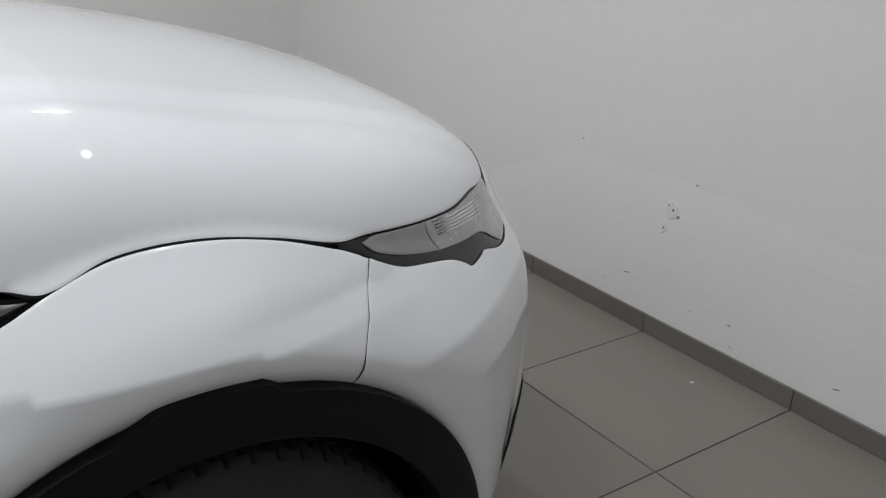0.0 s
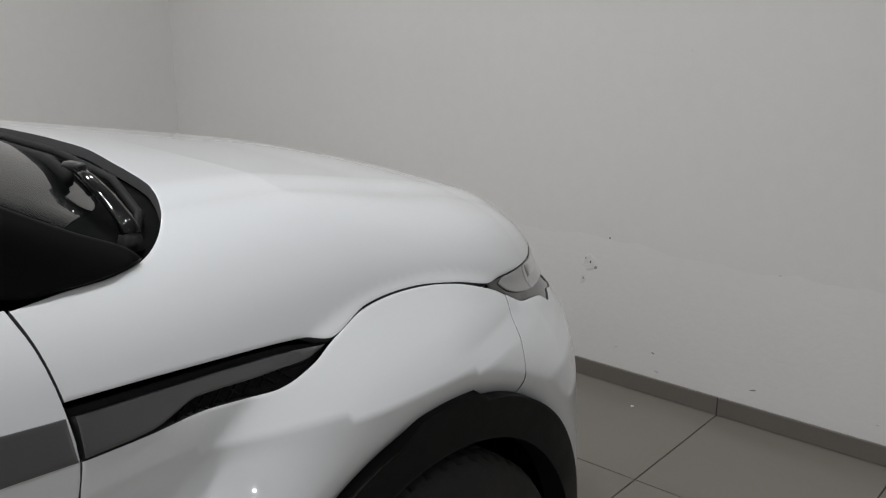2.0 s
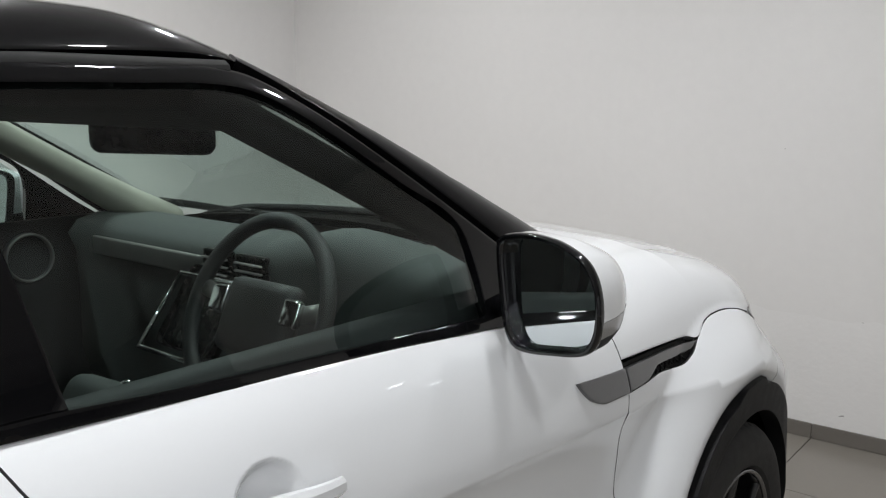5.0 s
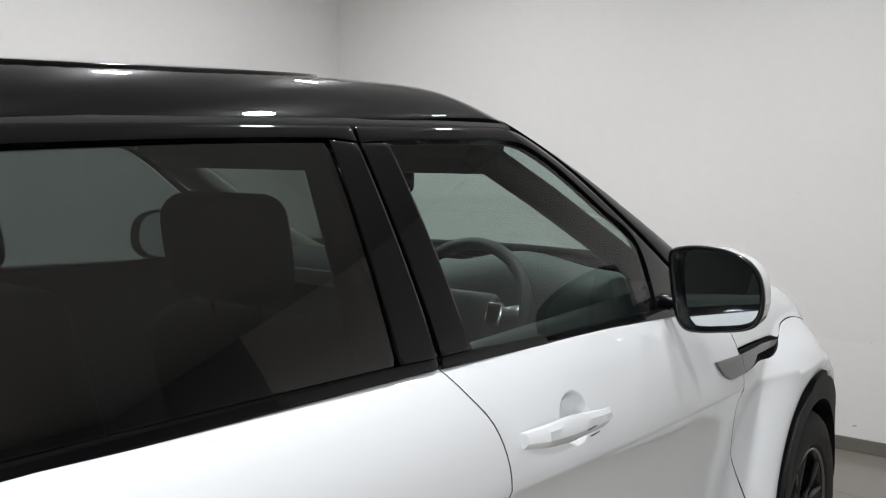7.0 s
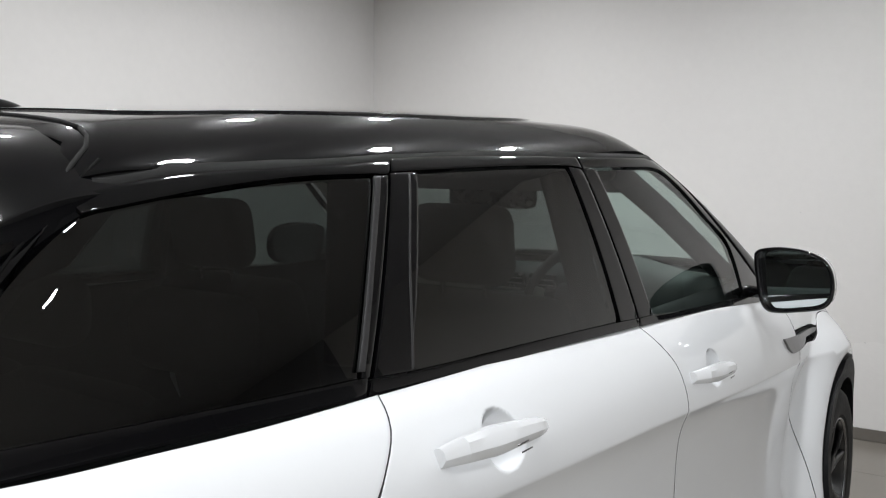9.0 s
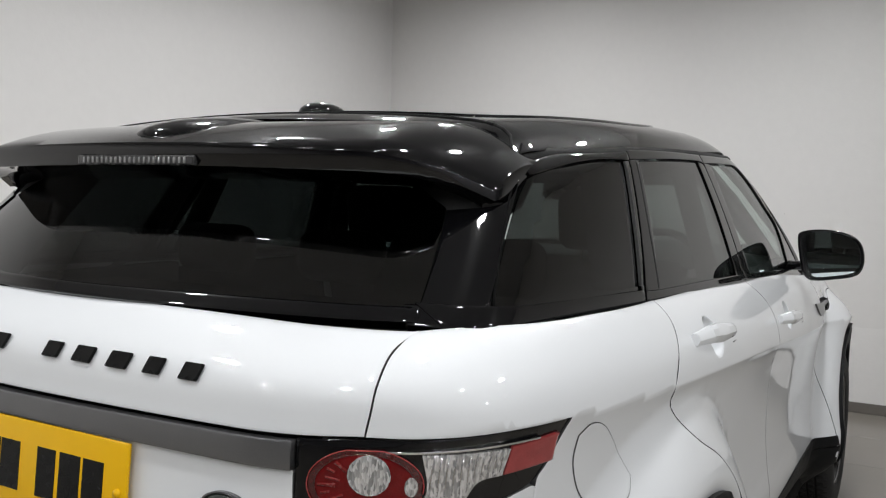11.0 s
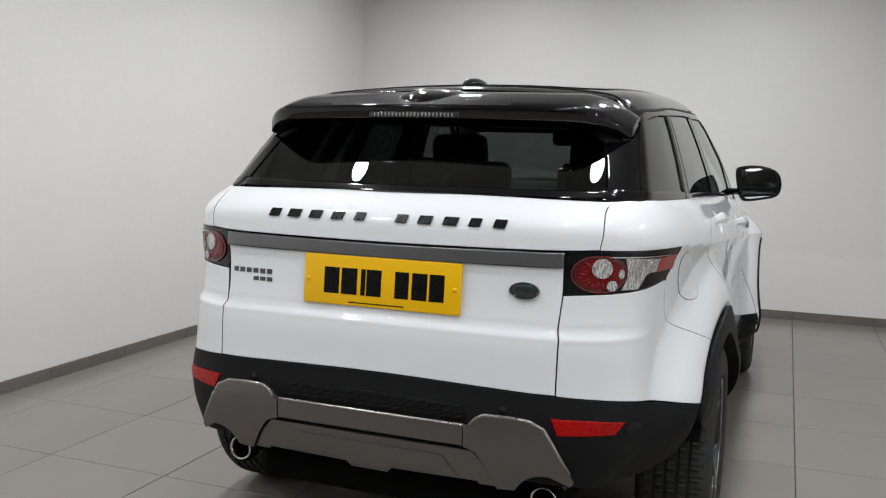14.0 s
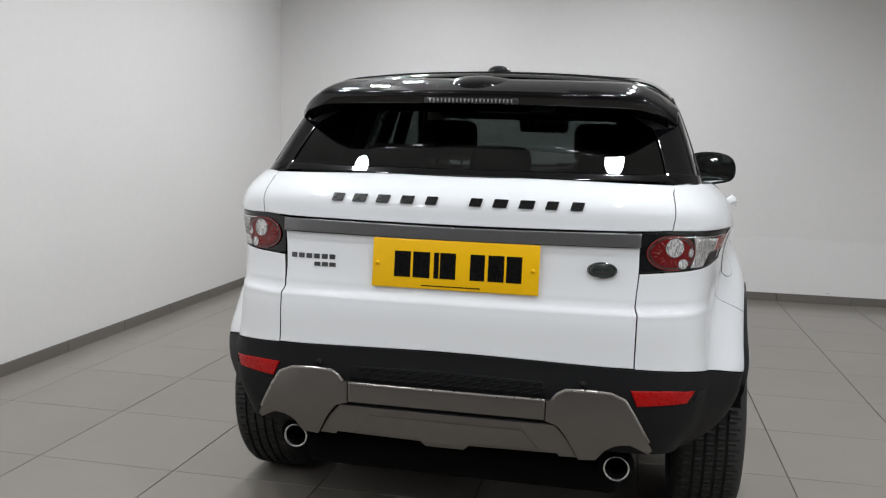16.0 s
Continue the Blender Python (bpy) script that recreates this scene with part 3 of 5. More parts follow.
corner_low = [Bk(.5465, .975), Bk(.64, .980), Bk(.74, .988), Bk(.782, 1.003), SEAM[0]] + SEAM[1:] + [S(y, z) for y, z in arc(AXLE_R, HUB, .475, 118, 149, 4)][1:] + [S(-1.745, .628), Bk(.727, .686), Bk(.5465, .704), Bk(.5465, .86)]
pair("rear_bumper_corner", "tail", corner_low, body, M_WHITE, car, cell=.016, inset=.0006)

# tailgate
gate = [Bk(-.545, .705), Bk(0, .715), Bk(.545, .705), Bk(.545, .86), Bk(.545, .975), Bk(.545, 1.052), Bk(.3, 1.050), Bk(0, 1.049), Bk(-.3, 1.050), Bk(-.545, 1.052), Bk(-.545, .86)]
tailgate = panel("tailgate", "tail", gate, body, M_WHITE, car, cell=.016, along=lambda u: .866 + 0 * u)
gate_up = ([Bk(0, 1.092), Bk(.3, 1.094), Bk(.545, 1.098)] + GATE_LINE[::-1] + [(.3, -1.93, 1.236), (0, -1.95, 1.238), (-.3, -1.93, 1.236)]
           + [(-x, y, z) for x, y, z in GATE_LINE] + [Bk(-.545, 1.098), Bk(-.3, 1.094)])
panel("tailgate_upper", "tail", gate_up, body, M_WHITE, car, cell=.016)
garnish = [Bk(-.545, 1.052), Bk(0, 1.048), Bk(.545, 1.052), Bk(.545, 1.094), Bk(0, 1.088), Bk(-.545, 1.094)]
panel("tailgate_bar", "tail", garnish, body, M_GREY, car, "satin grey trim bar", lift=.010, cell=.03)

# hood
LAMP_UP = [(0.816, 1.607, 0.953), (0.798, 1.664, 0.947), (0.772, 1.731, 0.940), (0.728, 1.816, 0.934), (0.675, 1.887, 0.936), (0.589, 1.980, 0.927)]
LAMP_OUT = [(0.601, 1.991, 0.893), (0.598, 2.019, 0.854), (0.619, 2.020, 0.832), (0.666, 1.982, 0.827), (0.698, 1.941, 0.832), (0.725, 1.892, 0.846)]
LAMP_NOTCH = [(0.744, 1.868, 0.844), (0.770, 1.831, 0.845), (0.772, 1.818, 0.853), (0.782, 1.781, 0.870)]
LAMP_BASE = [(0.806, 1.722, 0.885), (0.824, 1.669, 0.896), (0.830, 1.646, 0.904), (0.836, 1.613, 0.920), (0.836, 1.586, 0.935)]
hood_half = ([S(.772, 1.104), S(.783, 1.066), S(.793, 1.009), S(.95, .998), S(1.13, .981)] + [S(*q) for q in HOODCUT[:-1]] + [(0.834, 1.551, 0.957)] + LAMP_UP + [(.50, 2.02, .96), (.25, 2.07, .965)])
hood_back = [(.25, 1.135, 1.185), (.45, 1.095, 1.176), (.632, 1.052, 1.16), (.728, 1.002, 1.142), (.773, .955, 1.122), (.790, .902, 1.112), (.796, .84, 1.108)]
hood = hood_half + [(-x, y, z) for x, y, z in hood_half[::-1]] + [(-x, y, z) for x, y, z in hood_back[::-1]] + hood_back
panel("hood", "hood", hood, body, M_WHITE, car, cell=.0115)

# front bumper and headlamps
bump_side = [S(1.598, .928)] + LAMP_BASE[::-1][1:] + LAMP_NOTCH[::-1] + LAMP_OUT[::-1] + [(0.581, 1.994, 0.918), (.50, 2.03, .945), (0, 2.11, .95)]
bump_low = [(0, 2.15, .30), (.6, 2.08, .30)] + [S(y, z) for y, z in arc(AXLE_F, HUB, .468, 2, 62, 8)] + [S(*q) for q in WING_SEAM[::-1]]
fb = bump_side + [(-x, y, z) for x, y, z in bump_side[::-1][1:]] + [(-x, y, z) for x, y, z in bump_low[::-1]] + bump_low[1:]
front_bumper = panel("front_bumper", "nose", fb, body, M_WHITE, car, cell=.016, inset=.0004)
lip_f = [(0, 2.2, .505), (.45, 2.12, .505), (.64, 2.05, .50), (.715, 2.0, .47), (.735, 1.985, .40), (.735, 1.98, .30), (0, 2.15, .30)]
panel("front_valance", "nose", lip_f + [(-x, y, z) for x, y, z in lip_f[::-1][1:-1]], body, M_TRIM, front_bumper, "black lower front bumper", lift=.004, cell=.03)
lamp = [(0.840, 1.548, 0.951), (0.834, 1.551, 0.957)] + LAMP_UP + LAMP_OUT + LAMP_NOTCH + LAMP_BASE
BAND = [(0.824, 1.593, 0.947), (0.828, 1.609, 0.932), (0.820, 1.653, 0.915), (0.801, 1.705, 0.900), (0.778, 1.761, 0.888), (0.743, 1.832, 0.878), (0.711, 1.884, 0.873), (0.698, 1.911, 0.864), (0.676, 1.964, 0.834)]
lens_up = [(0.814, 1.617, 0.951), (0.798, 1.665, 0.946), (0.772, 1.732, 0.939), (0.727, 1.817, 0.932), (0.675, 1.889, 0.934), (0.594, 1.974, 0.928)]
for flip in (False, True):
    head = panel("headlamp", "nose", lamp, body, M_BLACK, car, "headlamp with clear lens over a black lower band", mirror=flip, lift=-.002, cell=.02, inset=.001, sharp=30)
    panel("lamp_mesh", "nose", [BAND[0], *lens_up[:3], (0.776, 1.735, 0.922), *BAND[1:5][::-1]], body, M_MESH, head, "grey mesh behind the clear lens", mirror=flip, lift=.0005, deep=.002, cell=.016, inset=.001)
    panel("lamp_lens", "nose", [*lens_up[2:], (0.598, 2.003, 0.879), (0.599, 2.017, 0.856), (0.617, 2.016, 0.839), (0.660, 1.983, 0.832), *BAND[4:][::-1], (0.776, 1.735, 0.922)], body, M_HEADLENS, head, "clear ribbed headlamp lens", mirror=flip, lift=.0005, deep=.002, cell=.016, inset=.001)
    for k in range(5):
        a = .3 + .11 * k
        row = [tuple(Vector(p).lerp(Vector(q), a)) for p, q in zip(((0.765, 1.774, 0.894), (0.743, 1.820, 0.888), (0.713, 1.874, 0.880), (0.687, 1.913, 0.875)), ((0.763, 1.744, 0.945), (0.730, 1.810, 0.938), (0.683, 1.879, 0.935), (0.638, 1.932, 0.931)))]
        pts = []
        for p in row:
            c, _ = shoot(body, uv_rays("nose", np.array([to_uv("nose", p)]))[0], uv_rays("nose", np.array([to_uv("nose", p)]))[1])
            pts.append(Vector(c[0]) * 1.0 if not flip else Vector((-c[0][0], c[0][1], c[0][2])))
        part("reflector_rib", tube(pts, .0022, 6), M_CHROME, head)

M_SEALSTRIP = mat("satin_grey_seal", (.055, .055, .057), .38, metal=.5, spread=.1, scale=30)
# cabin: glass, pillars and roof
def K(y, z):
    p, _ = shoot(cabin, [(1.7, y, z)], [(-1, 0, 0)])
    return tuple(p[0])


LIP = [(.07, 1.545), (-.37, 1.546), (-.8, 1.5365), (-1.05, 1.5255), (-1.27, 1.513), (-1.44, 1.504), (-1.585, 1.482)]
fglass = [(-.315, 1.513), (-.1, 1.516), (.07, 1.512), (.16, 1.475), (.315, 1.375), (.43, 1.297), (.45, 1.150), (.2, 1.163), (-.14, 1.180), (-.255, 1.188)]
rglass = [(-.985, 1.502), (-.7, 1.512), (-.44, 1.516), (-.428, 1.197), (-.8, 1.210), (-1.135, 1.220)]
qglass = [(-1.09, 1.497), (-1.25, 1.492), (-1.40, 1.478), (-1.57, 1.455), (-1.81, 1.252), (-1.5, 1.238), (-1.24, 1.230)]
pair("front_side_window", "side", fglass, cabin, M_GLASS, car, "green-tinted side glass", inset=0, lift=-.004, deep=.004)
pair("rear_side_window", "side", rglass, cabin, M_PRIV, car, "dark privacy glass", inset=0, lift=-.004, deep=.004)
pair("quarter_window", "side", qglass, cabin, M_PRIV_DARK, car, "dark privacy glass", inset=0, lift=-.004, deep=.004)

# belt strip
pair("belt_strip", "side", [(.765, 1.106), (.62, 1.136), (.45, 1.151), (.2, 1.164), (-.14, 1.181), (-.255, 1.189), (-.335, 1.192), (-.344, 1.176), (-.06, 1.162), (.2, 1.148), (.45, 1.130), (.62, 1.116)], cabin, M_BLACK, car, inset=0, lift=.004)
pair("belt_strip", "side", [(-.345, 1.192), (-.43, 1.197), (-.8, 1.211), (-1.135, 1.221), (-1.222, 1.226), (-1.235, 1.206), (-.8, 1.193), (-.353, 1.177)], cabin, M_BLACK, car, inset=0, lift=.004)
pair("belt_strip", "side", [(-1.23, 1.229), (-1.5, 1.240), (-1.81, 1.254), (-1.87, 1.258), (-1.88, 1.226), (-1.6, 1.219), (-1.24, 1.206)], cabin, M_BLACK, car, inset=0, lift=.004)
pair("belt_corner", "tail", [(.600, -1.89, 1.256), (.66, -1.85, 1.256), (.69, -1.81, 1.254), (.69, -1.81, 1.226), (.65, -1.86, 1.226), (.600, -1.89, 1.229)], cabin, M_BLACK, car, inset=0, lift=.003, deep=.02, cell=.02)
# door frames and pillars
pair("door_top_rail", "side", [(-.375, 1.538), (-.1, 1.541), (.075, 1.538), (.16, 1.503), (.32, 1.40), (.47, 1.297), (.62, 1.195), (.764, 1.112), (.60, 1.126), (.45, 1.140), (.452, 1.152), (.43, 1.299), (.315, 1.377), (.16, 1.477), (.07, 1.514), (-.1, 1.518), (-.315, 1.515), (-.380, 1.512)], cabin, M_BLACK, car, inset=.001, lift=.001, cell=.014)
pair("door_pillar", "side", [(-.378, 1.513), (-.313, 1.514), (-.253, 1.188), (-.332, 1.191)], cabin, M_BLACK, car, inset=.001)
pair("door_pillar", "side", [(-.442, 1.517), (-.384, 1.513), (-.340, 1.191), (-.427, 1.196)], cabin, M_BLACK, car, inset=.001)
pair("door_top_rail", "side", [(-1.035, 1.525), (-.7, 1.535), (-.385, 1.538), (-.384, 1.514), (-.44, 1.518), (-.7, 1.514), (-.985, 1.504), (-1.05, 1.502)], cabin, M_BLACK, car, inset=.001, lift=.001, cell=.014)
pair("door_pillar", "side", [(-1.052, 1.502), (-.983, 1.504), (-1.133, 1.221), (-1.215, 1.226)], cabin, M_BLACK, car, inset=.001)
pair("quarter_rail", "side", [(-1.04, 1.520), (-1.27, 1.507), (-1.44, 1.498), (-1.58, 1.476), (-1.57, 1.456), (-1.40, 1.480), (-1.25, 1.494), (-1.09, 1.499), (-1.057, 1.500)], cabin, M_BLACK, car, inset=.001, lift=.001, cell=.014)
pair("quarter_pillar", "side", [(-1.058, 1.499), (-1.088, 1.497), (-1.238, 1.231), (-1.222, 1.227)], cabin, M_BLACK, car, inset=.001)

# satin seals at the pillar edges
pair("window_seal", "side", [(-1.094, 1.496), (-1.080, 1.496), (-1.156, 1.371), (-1.229, 1.238), (-1.242, 1.240), (-1.168, 1.372)], cabin, M_SEALSTRIP, car, "satin dark grey window seal", inset=0, lift=.002, deep=.004, cell=.02)
pair("window_seal", "side", [(-1.009, 1.500), (-1.004, 1.500), (-1.076, 1.363), (-1.128, 1.225), (-1.134, 1.225), (-1.081, 1.363)], cabin, M_SEALSTRIP, car, "", inset=0, lift=.001, deep=.004, cell=.02)
# rear pillar, tail glass
pair("rear_pillar", "tail", [(.645, -1.60, 1.45), (.650, -1.66, 1.41), (.572, -1.725, 1.395), (.613, -1.876, 1.250), (.66, -1.85, 1.25), (.695, -1.81, 1.252), (.67, -1.70, 1.36)], cabin, M_BLACK, car, inset=.001, lift=.001)
rear_glass = [(.612, -1.876, 1.250), (.3, -1.95, 1.252), (0, -1.97, 1.252), (-.3, -1.95, 1.252), (-.612, -1.876, 1.250), (-.572, -1.722, 1.40), (-.45, -1.70, 1.47), (0, -1.70, 1.50), (.45, -1.70, 1.47), (.572, -1.722, 1.40)]
panel("rear_window", "tail", rear_glass, cabin, M_PRIV_DARK, car, "dark tinted tailgate glass", inset=.001, lift=-.002, deep=.004)
panel("tailgate_strip", "tail", [(.62, -1.88, 1.252), (.3, -1.95, 1.254), (0, -1.97, 1.254), (-.3, -1.95, 1.254), (-.62, -1.88, 1.252), (-.615, -1.885, 1.232), (0, -1.96, 1.236), (.615, -1.885, 1.232)], cabin, M_BLACK, car, inset=0, lift=.004)
# roof
roof_r = [K(*q) for q in LIP]
roof_r[0] = (.62, .10, 1.548)
roof = roof_r + [(.56, -1.535, 1.53), (.3, -1.575, 1.56), (0, -1.588, 1.57), (-.3, -1.575, 1.56), (-.56, -1.535, 1.53)] + [(-x, y, z) for x, y, z in roof_r[::-1]] + [(-.45, .13, 1.57), (0, .16, 1.59), (.45, .13, 1.57)]
panel("roof", "hood", roof, cabin, M_BLACK, car, "black gloss roof", cell=.022, inset=.001)
pane = [(.48, -.28), (.52, -.42), (.535, -.75), (.52, -1.05), (.50, -1.20), (.46, -1.32), (.38, -1.375)]
roof_glass = pane + [(0, -1.40)] + [(-x, y) for x, y in pane[::-1]] + [(0, -.24)]
panel("roof_glass", "top", roof_glass, cabin, M_SUNROOF, car, "black tinted glass roof", inset=0, lift=.0035, deep=.005, cell=.05, sharp=60)
for sx in (-1, 1):
    rail = [K(y, z - .012) for y, z in LIP]
    part("cant_rail", tube([((x - .022) * sx, y, z) for x, y, z in rail], .020, 10), M_SEAL, car)
# windscreen pillars and windscreen
def skin(x, y, z):
    """The cabin running out into the lower body with a soft hollow."""
    return -smax(-(body(x, y, z) + .002), -cabin(x, y, z), .035)


apil = [(.62, .10, 1.548), K(.17, 1.51), K(.33, 1.405), K(.48, 1.302), K(.64, 1.19), K(.772, 1.108), (.796, .843, 1.106), (.790, .903, 1.110), (.778, .945, 1.118), (.762, .930, 1.132), (.757, .870, 1.165), (.735, .795, 1.20), (.700, .705, 1.25), (.655, .52, 1.345), (.60, .29, 1.46), (.56, .13, 1.555)]
pair("windscreen_pillar", "hood", apil, skin, M_PILLAR, car, "satin black windscreen pillar running down to the hood", inset=.001, lift=.002, cell=.022)
screen = [(.56, .13, 1.56), (.60, .29, 1.46), (.655, .52, 1.345), (.700, .705, 1.25), (.735, .795, 1.20), (.755, .865, 1.165), (.60, .985, 1.15), (.4, 1.06, 1.14), (0, 1.12, 1.13)]
screen = screen + [(-x, y, z) for x, y, z in screen[::-1][1:]] + [(0, .17, 1.58)]
panel("windscreen", "hood", screen, cabin, M_SCREEN, car, "clear laminated windscreen", inset=.001, deep=.004)

# ---- tail lamps ----
TU0, TU1 = to_uv("tail", Bk(.545, 1.04))[0], to_uv("tail", LAMP_TIP)[0]
lamp_shape = LAMP_TOP + [(.80, -1.86, 1.098), LAMP_TIP] + LAMP_LOW


def uv_circle(c, rx, rz, n=18):
    u, v = to_uv("tail", c)
    return [(u + rx * math.cos(2 * math.pi * i / n), v + rz * math.sin(2 * math.pi * i / n)) for i in range(n)]


def surf_tube(uvs, radius, lift, flip=False, closed=True, field=body, proj="tail"):
    """A thin bead that follows the surface."""
    st, way = uv_rays(proj, np.array([to_uv(proj, q) for q in uvs]))
    p, _ = shoot(field, st, way)
    p = p + slope(field, p) * lift
    if flip:
        p = p * [-1, 1, 1]
    return tube([tuple(q) for q in p], radius, 6, closed=closed)


M_BRIGHTRED = mat("bright_red_reflector", (.19, .006, .006), .2, coat=1., spread=.4, grain=.4, scale=50, bump_by=.003, bump_scale=200)
M_REFLECT = mat("red_reflector_plastic", (.33, .004, .003), .3, spec=.2, spread=.3, grain=.35, scale=40, bump_by=.0012, bump_scale=160)
M_DARKRED = mat("dark_red_lens", (.07, .006, .006), .2, coat=1., spread=.4, grain=.3, scale=50, bump_by=.002, bump_scale=200)
for flip in (False, True):
    unit = panel("tail_lamp", "tail", lamp_shape, body, M_BLACK, car, "tail lamp with red and clear lenses in a black housing", mirror=flip, lift=-.002, cell=.025)
    C = (.636, -2.043, 1.0365)
    def bowl_ring(k, n=40):
        return [(p[0], min(p[1], 1.0845)) for p in uv_circle(C, .066 * k, .0505 * k, n)]
    panel("red_lens", "tail", bowl_ring(1.0, 36), body, M_DARKRED, unit, "dark red round lens", mirror=flip, lift=.002, deep=.006, cell=.014, inset=0, sharp=80)
    panel("red_reflector", "tail", bowl_ring(.86, 32), body, M_RED, unit, "deep red reflector", mirror=flip, lift=.0026, deep=.002, cell=.012, inset=0, sharp=80)
    for rr, ring_mat in ((1.0, M_PALE), (.86, M_DARKRED)):
        part("lens_bezel", surf_tube(bowl_ring(rr), .0009, .0032, flip), ring_mat, unit, "thin red ring")
    cu, cv = to_uv("tail", C)
    for k in range(10):
        a_ = radians(128 + 17 * k)
        r0, r1 = ((.50, .80), (.62, .78), (.44, .70))[k % 3]
        ray_ = [(cu + .066 * r * math.cos(a_), cv + .0505 * r * math.sin(a_)) for r in (r0, (r0 + r1) / 2, r1)]
        part("red_prism", surf_tube(ray_, .0020 if k % 3 else .0030, .0024, flip, False), M_BRIGHTRED, unit)
    for c, rx, rz in (((.641, -2.040, 1.052), .0235, .0265), ((.666, -2.026, 1.004), .0125, .0140), ((.688, -2.011, 1.037), .0070, .0125)):
        panel("round_lens", "tail", uv_circle(c, rx, rz, 22), body, M_LENS, unit, "clear round lens", mirror=flip, lift=.0050, deep=.004, cell=.008, inset=0)
        part("lens_ring", surf_tube(uv_circle(c, rx, rz, 26), .0008, .0052, flip), M_LENS, unit)
    for k in range(11):
        t_ = k / 10
        xa, ya = .712 + .060 * t_, -1.992 + .090 * t_
        part("lens_rib", surf_tube([(xa, ya, 1.074), (xa - .004, ya, 1.056), (xa - .008, ya, 1.040 if t_ > .5 else 1.02)], .0009, .0024, flip, False), M_CHROME, unit)
    clear = [(.690, -2.010, .991), (.705, -1.998, 1.03), (.700, -2.003, 1.079), (.74, -1.95, 1.076), (.777, -1.890, 1.072), (.767, -1.897, 1.034), (.750, -1.935, 1.032), (.740, -1.955, 1.010), (.728, -1.967, .991)]
    panel("clear_lens", "tail", clear, body, M_LENS, unit, "clear ribbed lens", mirror=flip, lift=.002, deep=.006, cell=.014, inset=0)
    panel("marker_lens", "tail", [(.779, -1.888, 1.074), (.812, -1.797, 1.078), (.803, -1.795, 1.034), (.769, -1.895, 1.034)], body, M_PALE, unit, "pale red side marker lens", mirror=flip, lift=.002, deep=.006, cell=.014, inset=0)
    panel("light_guide", "tail", [(.66, -2.03, 1.084), (.72, -1.98, 1.083), (.80, -1.84, 1.081), (.80, -1.84, 1.078), (.72, -1.98, 1.080), (.66, -2.03, 1.081)], body, M_CHROME, unit, "thin bright line", mirror=flip, lift=.003, deep=.004, cell=.012, inset=0)

# ---- black rear bumper, skid plate, exhausts ----
half = [Bk(0, .714), Bk(.3, .711), Bk(.55, .702), Bk(.727, .684), S(-1.745, .626)]
low = [S(-1.765, .56), S(-1.80, .50), (.80, -1.90, .455), (.70, -2.02, .44), (.60, -2.11, .45), (.3, -2.15, .47)]
bumper = panel("rear_bumper", "tail", half + low + [(-x, y, z) for x, y, z in low[::-1]] + [(-x, y, z) for x, y, z in half[::-1][:-1]], body, M_TRIM, car, "black grained plastic rear bumper", cell=.035, deep=.05)
tread = [Bk(-.30, .655), Bk(0, .66), Bk(.29, .655), Bk(.30, .612), Bk(0, .612), Bk(-.30, .612)]
panel("step_pad", "tail", tread, body, mat("ribbed_step_plastic", (.005, .0052, .0056), .5, spec=.15, spread=.2, scale=30, bump_by=.001, bump_scale=90), bumper, "textured loading step", lift=.004, cell=.025)
panel("skid_bar", "tail", [Bk(-.300, .604), Bk(0, .606), Bk(.300, .604), Bk(.300, .547), Bk(0, .548), Bk(-.300, .547)], body, M_SKID, bumper, "satin grey skid bar", lift=.020, deep=.03, cell=.025)
# lip beads in the lighter colour draw the highlight along the skid's edge
part("skid_lip", surf_tube([Bk(x, .604) for x in np.linspace(-.298, .298, 24)], .0045, .0185, closed=False), M_SKIDGLINT, bumper)
for flip in (False, True):
    wing = [Bk(.300, .604), Bk(.318, .608), Bk(.333, .624), Bk(.356, .636), Bk(.419, .638), Bk(.483, .635), Bk(.522, .618), Bk(.546, .58), Bk(.568, .54), Bk(.590, .50), Bk(.603, .475), Bk(.590, .462),
            Bk(.570, .474), Bk(.54, .490), Bk(.505, .488), Bk(.475, .472), Bk(.450, .440), Bk(.398, .436), Bk(.363, .50), Bk(.337, .533), Bk(.300, .545)]
    panel("skid_wing", "tail", wing, body, M_SKID, bumper, "satin grey skid plate round the exhaust", mirror=flip, lift=.021, deep=.04, cell=.02, sharp=34)
    part("skid_lip", surf_tube(wing[1:10], .005, .019, flip, False), M_SKIDGLINT, bumper)
    panel("reflector", "tail", [Bk(.536, .646), (.63, -2.10, .643), (.724, -2.044, .634), (.700, -2.07, .600), Bk(.556, .598)], body, M_REFLECT, bumper, "red rear reflector", mirror=flip, lift=.004, cell=.02)
    panel("fog_recess", "tail", [Bk(.735, .628), S(-1.99, .622), S(-1.985, .605), Bk(.72, .603)], body, M_SEAL, bumper, mirror=flip, lift=.003, cell=.02)
low_half = [(.328, .536), (.362, .498), (.397, .438), (.343, .436), (.338, .445), (.075, .441), (.060, .426)]
panel("skid_plate", "tail", [Bk(x, z) for x, z in low_half] + [Bk(-x, z) for x, z in low_half[::-1]], body, M_SKID, bumper, "satin grey skid plate", lift=.012, deep=.04, cell=.025, sharp=25)
rec = [(.235, .512), (.285, .452), (.082, .450), (.066, .438)]
panel("skid_recess", "tail", [Bk(x, z) for x, z in rec] + [Bk(-x, z) for x, z in rec[::-1]], body, M_SKID, bumper, lift=.0155, deep=.006, cell=.025, sharp=25)
